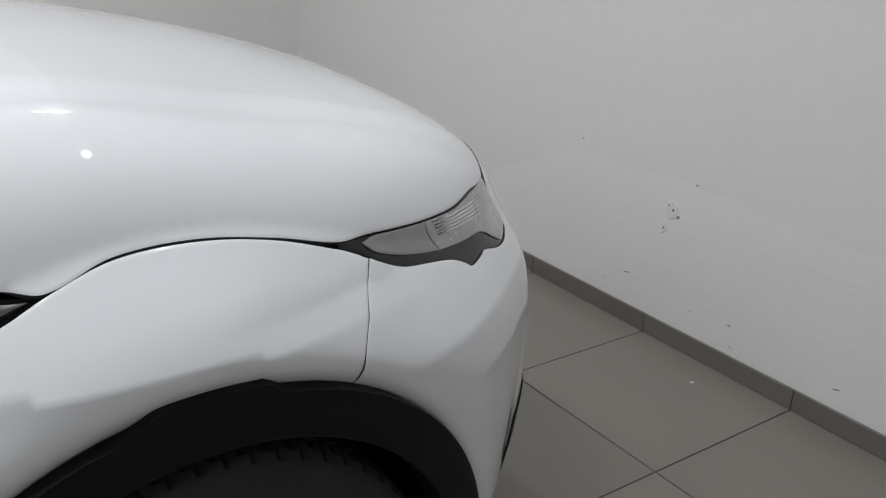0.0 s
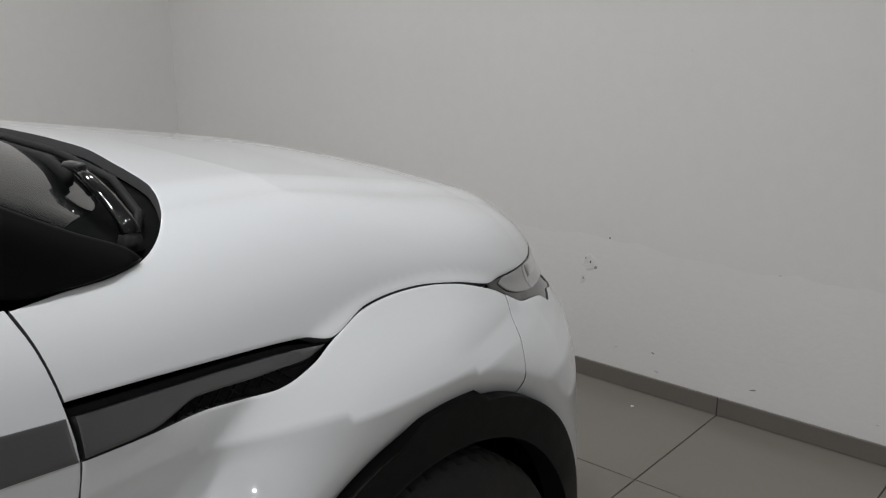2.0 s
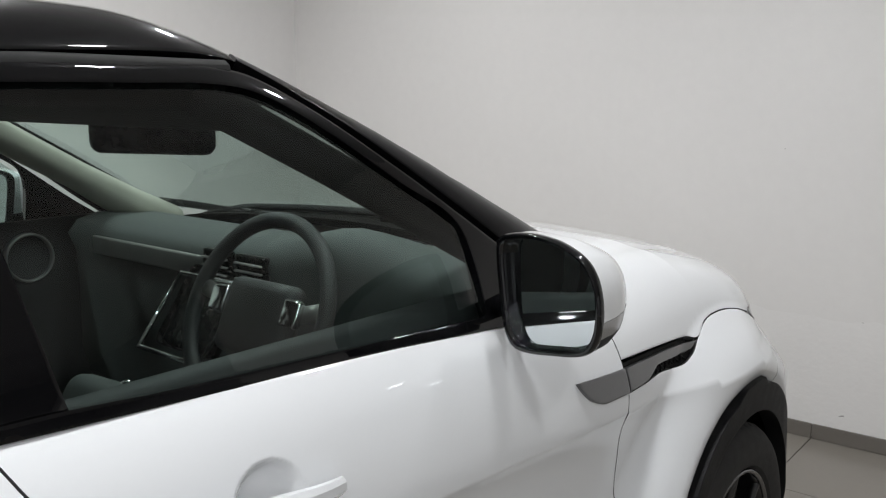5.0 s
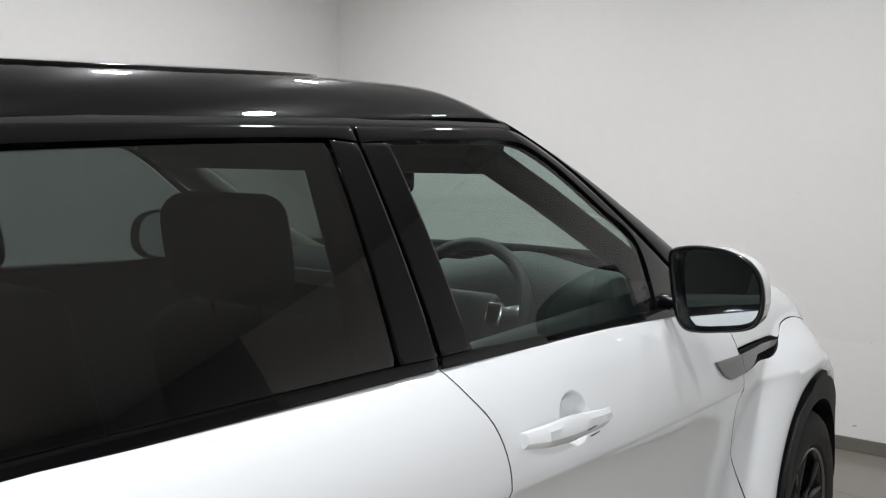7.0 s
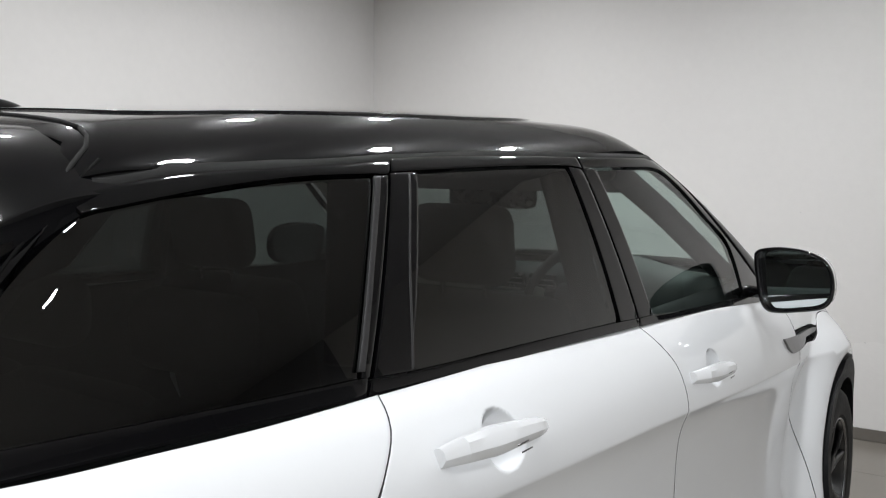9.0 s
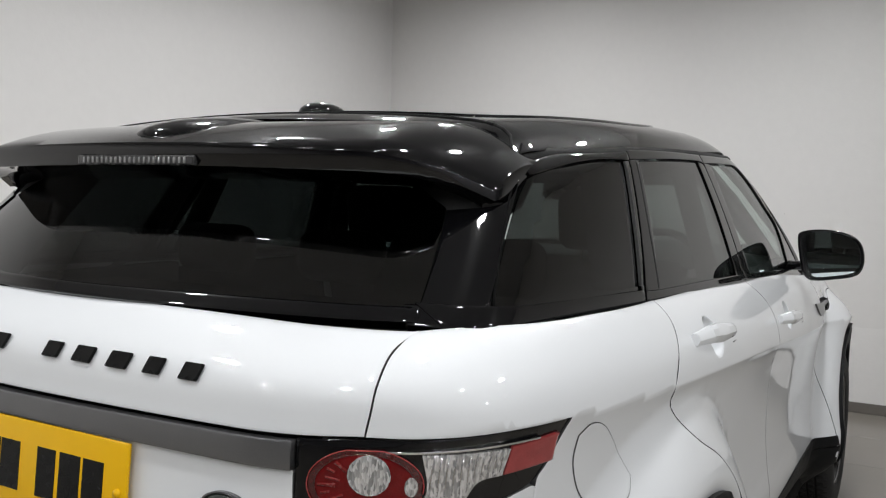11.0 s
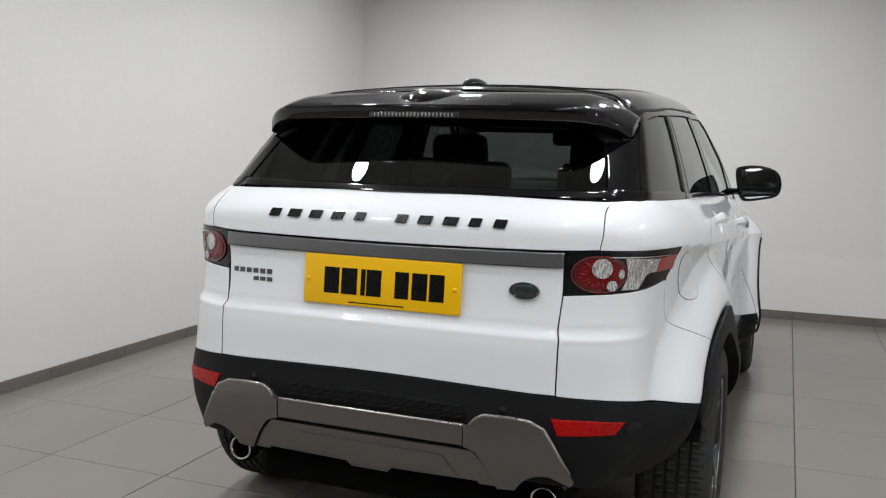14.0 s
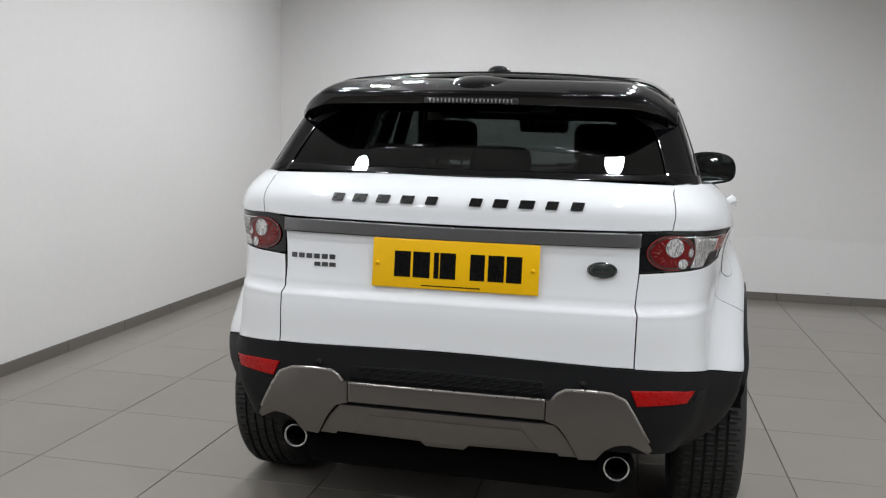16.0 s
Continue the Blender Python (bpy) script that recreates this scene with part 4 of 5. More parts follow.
for sx in (-1, 1):
    pipe = lathe([(.032, -.02), (.037, -.03), (.0395, -.022), (.0395, .10), (.035, .10), (.032, .0)], 28, "y", (0, 0, 0), True)
    part("exhaust_tip", pipe, M_CHROME, car, "bright round exhaust tip", m=pose(.510 * sx, -2.055, .384))
    part("exhaust_pipe", lathe([(.0315, .0), (.0315, .5), (.02, .5)], 20, "y"), M_UNDER, car, m=pose(.510 * sx, -2.055, .384))
    part("parking_sensor", lathe([(.0005, -.004), (.009, -.003), (.011, .006)], 14, "y"), M_SEAL, bumper, m=pose(.404 * sx, -2.158, .655))

for k in range(15):
    for z0 in (.620, .634, .648):
        xr = -.27 + .038 * k + (.012 if z0 == .634 else 0)
        part("step_rib", surf_tube([Bk(xr, z0 - .004), Bk(xr + .012, z0), Bk(xr + .024, z0 + .004)], .0022, .005, False, False), M_TRIM, bumper)
for sx in (-1, 1):
    part("exhaust_recess", lathe([(.030, .02), (.052, .02), (.052, .05), (.030, .05)], 28, "y", close=True), M_UNDER, bumper, m=pose(.510 * sx, -2.09, .388))

# ---- number plate, lettering and badge ----


def on_tail(x, z, out=0.):
    p = Vector(Bk(x, z))
    n = Vector(slope(body, np.array([p]))[0])
    m = n.to_track_quat("-Y", "Z").to_matrix().to_4x4()
    return Matrix.Translation(p + n * out) @ m


plate = part("number_plate", box((.508, .006, .148), (0, 0, 0), .002, 2), M_PLATE, car, "yellow rear number plate", m=on_tail(.006, .972, .010))
for bx, bw in ((-.160, .050), (-.101, .052), (-.055, .015), (-.020, .048), (.070, .044), (.126, .048), (.180, .046)):
    part("dark_bar", box((bw, .001, .078), (bx, -.0035, -.002), 0), M_INK, plate, smooth=False)
part("dark_bar", box((.18, .001, .003), (-.01, -.0035, -.064), 0), M_INK, plate, smooth=False)
for bx in (-.238, .236):
    part("plate_cap", lathe([(.0005, -.006), (.006, -.0045), (.007, 0)], 14, "y"), M_PLATE, plate, m=pose(bx, -.003, -.002))

LETTERS = [(-.386, .042), (-.318, .048), (-.243, .046), (-.167, .046), (-.090, .040), (.045, .042), (.117, .048), (.195, .050), (.272, .040), (.345, .042)]
for lx, lw in LETTERS:
    base = on_tail(lx + lw * .3, 1.162, .001)
    ring = [(-lw / 2 + .003, -.013), (lw / 2 - .003, -.013), (lw / 2 + .003, .013), (-lw / 2 + .009, .013)]
    bm = prism(ring, -.005, .0012)
    part("tailgate_mark", bm, M_INK, car, "plain dark raised mark", m=base, smooth=False)
for k in range(6):
    part("model_mark", box((.019, .003, .015), (0, 0, 0), .001, 1), M_SILVER, car, "small dark silver mark", m=on_tail(-.511 + .0255 * k, .977, .001), smooth=False)
for k in range(3):
    part("model_mark", box((.020, .003, .013), (0, 0, 0), .001, 1), M_SILVER, car, "small dark silver mark", m=on_tail(-.432 + .025 * k, .953, .001), smooth=False)
badge = part("oval_badge", lathe([(.0005, -.006), (.030, -.006), (.040, -.004), (.0415, .002)], 36, "y"), M_BADGE, car, "dark oval badge with a bright rim", m=on_tail(.440, .983, .002) @ Matrix.Diagonal((1, 1, .55, 1)))
part("badge_rim", lathe([(.0385, -.0065), (.0415, -.0075), (.0435, -.0055), (.0435, .002), (.0385, 0)], 36, "y", close=True), M_DARKCHROME, badge)
for dx, dz, w in ((-.002, .013, .044), (.003, -.013, .044)):
    part("badge_bar", box((w, .002, .013), (dx, -.0065, dz)), M_SILVER, badge, smooth=False)

# ---- arches, sills, vents ----
f_out = arc(AXLE_F, HUB, .470, 3, 79, 14) + [(1.408, .832), (1.392, .843)] + arc(AXLE_F, HUB, .486, 83, 98, 4) + [(1.245, .829)] + arc(AXLE_F, HUB, .468, 103, 182, 14)
pair("arch_trim", "side", f_out + arc(AXLE_F, HUB, .398, 182, 3, 26), bare, M_TRIM, car, "black plastic wheel arch trim", lift=.006, deep=.045, cell=.03, inset=0)
r_out = arc(AXLE_R, HUB, .478, -2, 66, 12) + [(-1.150, .806), (-1.165, .822)] + arc(AXLE_R, HUB, .492, 72, 90, 4) + [(-1.36, .846)] + arc(AXLE_R, HUB, .475, 97, 153, 10)
pair("arch_trim", "side", r_out + arc(AXLE_R, HUB, .398, 156, -2, 26), bare, M_TRIM, car, "black plastic wheel arch trim", lift=.006, deep=.045, cell=.03, inset=0)
pair("sill_cover", "side", [(.862, .422), (-.87, .422), (-.85, .30), (-.80, .24), (.80, .24), (.85, .30)], body, M_TRIM, car, "black plastic sill cover", lift=.003, deep=.05, cell=.05, inset=0)
pair("sill_strip", "side", [(.80, .468), (-.90, .468), (-.92, .424), (.81, .424)], body, M_TRIM, car, "black lower door strip", lift=.005, deep=.012, cell=.05, inset=.002)
dv, dvl = pair("door_vent_trim", "side", [(.613, 1.010), (.622, .995), (.645, .973), (.672, .960), (.692, .954), (.74, .951), (.792, .948), (.789, .996)], body, M_GREY, car, "satin dark grey vent trim", lift=.006, deep=.010, cell=.02, inset=.001)
for flip in (False, True):
    vent = panel("fender_vent", "side", [(.799, 1.003), (1.0, .990), (1.174, .974), (1.122, .950), (1.059, .936), (.954, .946), (.88, .945), (.799, .946)], body, M_SEAL, car, "dark fender vent", mirror=flip, lift=-.012, deep=.02, cell=.03, inset=.001)
    panel("vent_blade", "side", [(.800, .994), (1.0, .982), (1.158, .968), (1.118, .957), (1.04, .958), (.945, .965), (.925, .960), (.885, .949), (.800, .948)], body, M_GREY, vent, "satin dark grey vent blade", mirror=flip, lift=.003, deep=.02, cell=.025, inset=.001)
    for k in range(7):
        y0 = .915 + k * .026
        for z0, z1 in ((.944, .962), (.962, .944)):
            panel("vent_mesh_bar", "side", [(y0, z0), (y0 + .022, z1), (y0 + .0245, z1), (y0 + .0025, z0)], body, M_TRIM, vent, mirror=flip, lift=-.004, deep=.004, cell=.02, inset=0)
# fuel flap: a raised lid; the thin ring round it is painted gap shade
flap = [S(-1.735, 1.060), S(-1.707, 1.074), S(-1.665, 1.064), S(-1.622, 1.036), S(-1.580, .993), S(-1.566, .955), S(-1.590, .928), S(-1.630, .918), S(-1.668, .926), S(-1.705, .960), S(-1.733, 1.015)]
panel("fuel_flap_gap", "tail", flap, body, M_GAPSHADE, car, lift=.0012, deep=.003, cell=.012, inset=0)
panel("fuel_flap", "tail", flap, body, M_WHITE, car, "oval fuel flap", lift=.0018, deep=.003, cell=.012, inset=.0013)

# ---- door handles ----
def handle(y0, z0, y1, z1, parent, flip):
    """A tapered grip, wide at the rear end, standing off the door over a round bowl."""
    bm = bmesh.new()
    n = 12
    rings = []
    for i in range(n + 1):
        t = i / n
        y, z = y0 + (y1 - y0) * t, z0 + (z1 - z0) * t
        p, _ = shoot(body, [(1.7, y, z)], [(-1, 0, 0)])
        nn = slope(body, p)[0]
        lift = .029 * min(1, (t / .10) ** .5 if t < .10 else 1) * (1 if t < .75 else 1 - .78 * ((t - .75) / .25) ** 1.5) + .004
        h = np.interp(t, [0, .35, 1], [.0165, .0215, .0115]) * (1 if t > .04 else .8)
        thick = .011 * (1 - .35 * t)
        c = Vector(p[0]) + Vector(nn) * lift
        up = Vector((0, 0, 1)) - Vector(nn) * nn[2]
        up.normalize()
        ring = []
        for a, b in ((-1, -.55), (-.8, .1), (-.45, .75), (.35, .95), (.85, .55), (1, 0), (.9, -.6), (.3, -.9), (-.5, -.9)):
            ring.append(bm.verts.new(c + up * (h * a) + Vector(nn) * (thick * b)))
        rings.append(ring)
    for a, b in zip(rings, rings[1:]):
        for k in range(len(a)):
            bm.faces.new((a[k], a[(k + 1) % len(a)], b[(k + 1) % len(a)], b[k]))
    bm.faces.new(rings[0][::-1])
    bm.faces.new(rings[-1])
    if flip:
        bmesh.ops.scale(bm, vec=(-1, 1, 1), verts=bm.verts)
    bmesh.ops.recalc_face_normals(bm, faces=bm.faces)
    ob = shade_sharp(part("door_handle", bm, M_WHITE, parent, "white pull handle"), 28)
    for t, dz in ((.52, .006), (.56, -.006)):
        y, z = y0 + (y1 - y0) * t, z0 + (z1 - z0) * t
        p, _ = shoot(body, [(1.7, y, z)], [(-1, 0, 0)])
        b2 = box((.002, .030, .0022), (p[0][0] + .046, y, z + dz), .0006, 1)
        if flip:
            bmesh.ops.scale(b2, vec=(-1, 1, 1), verts=b2.verts)
            bmesh.ops.recalc_face_normals(b2, faces=b2.faces)
        part("handle_line", b2, M_SILVER, parent)


for k, flip in enumerate((False, True)):
    for doors, (y0, z0, y1, z1) in ((front_doors, (-.245, 1.056, .035, 1.031)), (rear_doors, (-1.207, 1.133, -.942, 1.114))):
        handle(y0, z0, y1, z1, doors[k], flip)

# ---- door mirrors ----
def mirror_head(flip):
    rim = [(.822, 1.280), (.836, 1.293), (.889, 1.303), (.940, 1.303), (.975, 1.298), (1.016, 1.283), (1.040, 1.258), (1.051, 1.222), (1.050, 1.182), (1.037, 1.155), (1.010, 1.140), (.960, 1.128), (.900, 1.117), (.866, 1.119), (.845, 1.142), (.828, 1.215)]
    lp = smooth_loop(rim, .010, 80)
    c = np.array([.95, 1.225])
    sgn = -1 if flip else 1
    head = thing("door_mirror", "", "")
    head.parent = car

    def shell(levels, keep, name, material, label=""):
        bm = bmesh.new()
        rings = []
        for y, k, dx, dz in levels:
            lean = -.33 * min(1, max(0, (.52 - y) / .10))
            rings.append([bm.verts.new(((c[0] + dx + (q[0] - c[0]) * k) * sgn, y + lean * (q[0] - .94) * k, c[1] + dz + (q[1] - c[1]) * k)) for q in lp])
        n = len(lp)
        for a, b in zip(rings, rings[1:]):
            for j in range(n):
                z = (lp[j][1] + lp[(j + 1) % n][1]) / 2
                if keep(z, lp[j][0]):
                    bm.faces.new((a[j], a[(j + 1) % n], b[(j + 1) % n], b[j]))
        if keep(1.3, 1) and levels[-1][1] < .1:
            bm.faces.new(rings[-1])
        bmesh.ops.delete(bm, geom=[v for v in bm.verts if not v.link_faces], context="VERTS")
        bmesh.ops.recalc_face_normals(bm, faces=bm.faces)
        return part(name, bm, material, head, label)

    back = [(.411, .988, 0, 0), (.445, .975, -.001, 0), (.475, .90, -.004, -.002), (.497, .81, -.007, -.002), (.517, .63, -.012, -.003), (.531, .41, -.016, -.004), (.538, .15, -.02, -.008), (.540, .02, -.02, -.008)]
    shell(back, lambda z, x: z > 1.196 or (z > 1.176 and x < .94), "mirror_cap", M_WHITE, "white mirror cap")
    shell([(y, k * 1.002, dx, dz) for y, k, dx, dz in back], lambda z, x: z <= 1.176, "mirror_base", M_TRIM, "black lower mirror shell")
    shell([(y, k * 1.004, dx, dz) for y, k, dx, dz in back[:6]], lambda z, x: 1.176 < z <= 1.196 and x >= .94, "indicator_lens", M_MESH, "clear indicator strip")
    shell([(.428, .96, 0, 0), (.414, .985, 0, 0), (.411, .996, 0, 0), (.404, .997, 0, 0), (.398, .98, 0, 0), (.396, .95, 0, 0), (.400, .90, 0, 0), (.412, .87, 0, 0), (.425, .86, 0, 0)], lambda z, x: True, "mirror_rim", M_BLACK, "black gloss mirror surround")
    bm = bmesh.new()
    vs = [bm.verts.new(((c[0] + (q[0] - c[0]) * .885 - .003) * sgn, .420 - .33 * (q[0] - .94) * .885 + .03 * (q[1] - c[1]), c[1] + (q[1] - c[1]) * .885)) for q in lp]
    bm.faces.new(vs)
    r = bmesh.ops.extrude_face_region(bm, geom=bm.faces[:])
    bmesh.ops.translate(bm, vec=(0, .004, 0), verts=[v for v in r["geom"] if isinstance(v, bmesh.types.BMVert)])
    bmesh.ops.recalc_face_normals(bm, faces=bm.faces)
    part("mirror_glass", bm, M_MIRROR, head, "silvered mirror glass", smooth=False)
    arm = tube([(.755 * sgn, .50, 1.165), (.80 * sgn, .49, 1.163), (.85 * sgn, .475, 1.165), (.90 * sgn, .47, 1.17)], .022, 12, .8)
    part("mirror_arm", arm, M_BLACK, head, "black mirror arm")


mirror_head(False)
mirror_head(True)

# ---- wheels ----
def tyre_profile():
    w = .118
    prof = [(.245, -w + .022), (.256, -w + .006), (.285, -w), (.315, -w + .001), (.338, -w + .010), (.350, -w + .022), (.3575, -w + .035)]
    for g in (-.052, -.018, .018, .052):
        prof += [(.3600, g - .0062), (.3500, g - .0045), (.3500, g + .0045), (.3600, g + .0062)]
    return prof + [(r, -a) for r, a in prof[:7][::-1]]


TP = tyre_profile()


def tread_cut(i, j):
    if TP[j][0] < .3515:
        return 0.
    a = TP[j][1]
    k = (i + int(a * 90)) % 5
    return -.008 if k == 0 else 0.


tyre_me = part("tyre", lathe(TP, 300, "x", wobble=tread_cut), M_TYRE, None)
shade_sharp(tyre_me, 28)
tyre_data = tyre_me.data
bpy.data.objects.remove(tyre_me)


def mesh_of(ob):
    d = ob.data
    bpy.data.objects.remove(ob)
    return d


barrel_data = mesh_of(part("rim", lathe([(.246, .095), (.243, .108), (.236, .104), (.228, .090), (.222, .02), (.222, -.10), (.246, -.10)], 64, "x"), M_RIM))
lip_data = mesh_of(part("rim_lip", lathe([(.232, .100), (.240, .1085), (.246, .106), (.246, .099), (.236, .097)], 64, "x", close=True), M_DARKCHROME))


def spoke():
    bms = []
    for s_ in (-1, 1):
        pts = [(.072, 0, .045), (.078, .012 * s_, .10), (.084, .030 * s_, .16), (.090, .056 * s_, .226)]
        bms.append(tube(pts, .015, 8, 1.0, lambda t: 1 - .25 * t))
    return merge(*bms)


spoke_data = mesh_of(shade_sharp(part("spoke", spoke(), M_RIM), 60))
hub_data = mesh_of(part("hub_cap", lathe([(.0005, .088), (.028, .087), (.034, .080), (.060, .074), (.066, .060), (.066, .02)], 32, "x"), M_RIM))
disc_data = mesh_of(part("brake_disc", lathe([(.06, .012), (.155, .012), (.155, -.010), (.06, -.010)], 40, "x"), M_DISC))
nut_data = mesh_of(part("wheel_nut", lathe([(.0005, .010), (.009, .009), (.010, 0)], 8, "x"), M_DARKCHROME))


def wheel(x, y, turn):
    sgn = 1 if x > 0 else -1
    w = thing("wheel", "", "")
    w.parent = car
    w.matrix_basis = pose(x, y, HUB) @ Matrix.Diagonal((sgn, 1, 1, 1)) @ pose(0, 0, 0, turn)
    for nm, data, lab in (("tyre", tyre_data, "black road tyre"), ("rim", barrel_data, "black alloy rim"), ("rim_lip", lip_data, ""), ("hub_cap", hub_data, ""), ("brake_disc", disc_data, "steel brake disc")):
        o = new(nm, data)
        o.parent = w
        if lab:
            tagged(o, lab)
    for k in range(5):
        o = new("spoke", spoke_data)
        o.parent = w
        o.matrix_basis = pose(0, 0, 0, 72 * k)
        o = new("wheel_nut", nut_data)
        o.parent = w
        o.matrix_basis = pose(0, 0, 0, 72 * k + 36) @ pose(.074, 0, .045)


wheel(.812, AXLE_F, 10)
wheel(-.812, AXLE_F, 40)
wheel(.812, AXLE_R, 25)
wheel(-.812, AXLE_R, 55)

# wheel housings and underbody
for sx in (-1, 1):
    for ya in (AXLE_F, AXLE_R):
        prof = [(.50, .45), (.44, .50), (.425, .60), (.425, .895), (.40, .90)]
        bm = lathe(prof, 56, "x")
        cut = .14 if ya < 0 else -.10
        bmesh.ops.delete(bm, geom=[v for v in bm.verts if v.co.z < -.10 or (v.co.y < 0 and v.co.z < cut)], context="VERTS")
        part("wheel_housing", bm, M_UNDER, car, m=pose(0, ya, HUB) @ Matrix.Diagonal((sx, 1, 1, 1)))
        bm = lathe([(.02, .47), (.47, .47)], 40, "x")
        bmesh.ops.delete(bm, geom=[v for v in bm.verts if v.co.z < -.16], context="VERTS")
        part("housing_wall", bm, M_UNDER, car, m=pose(0, ya, HUB) @ Matrix.Diagonal((sx, 1, 1, 1)))
part("underbody", box((1.05, 3.9, .12), (0, 0, .30), .04, 2), M_UNDER, car)
part("floor_pan", box((1.68, 1.62, .10), (0, 0, .27), .03, 2), M_UNDER, car)
for ya in (AXLE_F, AXLE_R):
    part("axle_beam", tube([(-.75, ya, .34), (-.3, ya, .30), (.3, ya, .30), (.75, ya, .34)], .045, 12), M_UNDER, car)

# ---- spoiler, brake light, aerial ----
def shell(x, y, z):
    """The roof and flanks of the cabin, run on behind the tail glass."""
    ax = np.abs(x)
    t = z - 1.19
    f = (ax - (.783 - .28 * t - .27 * t * t + cab_w(y))) * .93
    return smax(f, z - roof_c(y) + .032 * (ax / .6) ** 2, .10)


def spoiler():
    bm = bmesh.new()
    rings = []
    n = 52
    for i in range(n + 1):
        x = (-1 + 2 * i / n) * .640
        a = abs(x)
        e = min(1, max(0, (a - .47) / .170))
        yt = -1.868 + .06 * (a / .6) ** 2 + .115 * e ** 2.2
        zt = 1.503 - .010 * (a / .6) ** 2 - .058 * e ** 2.2
        zb = zt - .044 * (1 - .45 * e ** 2)
        top = []
        for k in range(11):
            t = k / 10
            y = -1.50 + (yt + 1.50) * t
            z = zt + .058 * (1 - t ** 2.4) * (1 - .2 * e)
            p, ok = shoot(shell, [(x, y, 2.2)], [(0, 0, -1)])
            if ok[0] and t < .75:
                z = min(z, p[0][2] + .003)
            top.append((x, y, z))
        prof = top + [(x, yt - .004, zt - .007), (x, yt - .002, zt - .022), (x, yt + .008, zb + .003), (x, yt + .03, zb), (x, -1.70 + .02 * e, zb - .015 - .006 * e), (x, -1.66, zb - .02 - .01 * e), (x, -1.58, zb - .01)]
        rings.append([bm.verts.new(q) for q in prof])
    for a, b in zip(rings, rings[1:]):
        for k in range(len(a) - 1):
            bm.faces.new((a[k], a[k + 1], b[k + 1], b[k]))
    # rounded outer ends
    for end, sgn in ((rings[0], -1), (rings[-1], 1)):
        mid = sum((v.co for v in end), Vector()) / len(end)
        last = end
        for k, out in ((.93, .003), (.5, .005), (.1, .005)):
            ring = [bm.verts.new(mid + (v.co - mid) * k + Vector((sgn * out, 0, 0))) for v in end]
            for j in range(len(end)):
                q = (j + 1) % len(end)
                bm.faces.new((last[j], last[q], ring[q], ring[j]))
            last = ring
        bm.faces.new(last)
    bmesh.ops.recalc_face_normals(bm, faces=bm.faces)
    return bm


sp = shade_sharp(part("roof_spoiler", spoiler(), M_BLACK, car, "black gloss tailgate spoiler"), 40)
part("high_brake_light", box((.305, .014, .018), (-.006, -1.864, 1.471), .004, 2), M_DARKLENS, car, "smoked high brake light")
for k in range(22):
    part("brake_light_rib", box((.0045, .004, .011), (-.006 - .132 + .01257 * k, -1.8715, 1.471), .001, 1), M_MESH, car)
# seam between roof and spoiler, and down the rear pillar
for flip in (False, True):
    part("pillar_seam", surf_tube([(0.609, -1.519, 1.514), (0.632, -1.593, 1.464), (0.650, -1.653, 1.410), (0.673, -1.726, 1.337), (0.694, -1.789, 1.268), (0.702, -1.804, 1.248)], .0022, .0, flip, False, cabin, "tail"), M_UNDER, car)
side_seam = [(.544, -1.500, 1.549), (.568, -1.506, 1.543), (.587, -1.520, 1.529), (.603, -1.549, 1.507), (.620, -1.579, 1.481)]
for flip in (False, True):
    part("roof_seam", surf_tube(side_seam, .0028, .001, flip, False, cabin, "hood"), M_SEAL, car)
part("roof_seam", surf_tube([(.54 * k / 12, -1.478 - .022 * (k / 12) ** 2, 1.58 - .03 * (k / 12) ** 2) for k in range(-12, 13)], .0028, .001, False, False, cabin, "hood"), M_SEAL, car)

# ---- cowl and wipers ----
cow = [(.796, .845, 1.10), (.790, .904, 1.10), (.773, .957, 1.11), (.728, 1.004, 1.13), (.632, 1.054, 1.15), (.45, 1.097, 1.17), (0, 1.14, 1.18), (-.45, 1.097, 1.17), (-.632, 1.054, 1.15), (-.728, 1.004, 1.13), (-.773, .957, 1.11), (-.796, .845, 1.10),
       (-.70, .80, 1.12), (-.5, .88, 1.1), (0, .94, 1.1), (.5, .88, 1.1), (.70, .80, 1.12)]
cowl = panel("cowl_cover", "hood", cow, body, M_COWL, car, "black plastic scuttle cover", inset=0, lift=-.022, deep=.02, cell=.04)
for pts in (((.722, .962, 1.122), (.690, .972, 1.136), (.645, .975, 1.158), (.592, .978, 1.176), (.540, .985, 1.186)), ((.02, 1.05, 1.13), (-.15, 1.06, 1.14), (-.35, 1.03, 1.145), (-.5, .99, 1.15))):
    w = part("wiper_arm", tube(pts, .0115, 10, .8, lambda t: 1.15 - .4 * t), M_BLACK, car, "black wiper arm", m=pose(0, .004, .012))
    tip = Vector(pts[-1])
    part("wiper_yoke", softbox((.045, .020, .014), .006, 1, 0, tuple(tip)), M_RIM, w)
    part("wiper_blade", tube([tuple(tip + Vector((.02, -.02, -.012))), tuple(tip + Vector((-.14, .03, -.012))), tuple(tip + Vector((-.34, .045, -.012))), tuple(tip + Vector((-.52, .04, -.012)))], .008, 8, 1.5), M_SEAL, w)
part("scuttle_seal", surf_tube([(.74, .955, 1.13), (.66, 1.010, 1.15), (.5, 1.060, 1.165), (.25, 1.100, 1.175), (0, 1.112, 1.18), (-.25, 1.100, 1.175), (-.5, 1.060, 1.165), (-.66, 1.010, 1.15), (-.74, .955, 1.13)], .007, -.010, False, False, body, "hood"), M_SEAL, car)
for gx, gy in ((.60, 1.005), (.46, 1.035), (.30, 1.06)):
    part("scuttle_rib", surf_tube([(gx + .05, gy - .02, 1.15), (gx, gy, 1.16), (gx - .06, gy + .012, 1.165)], .005, -.014, False, False, body, "hood"), M_COWL, cowl)
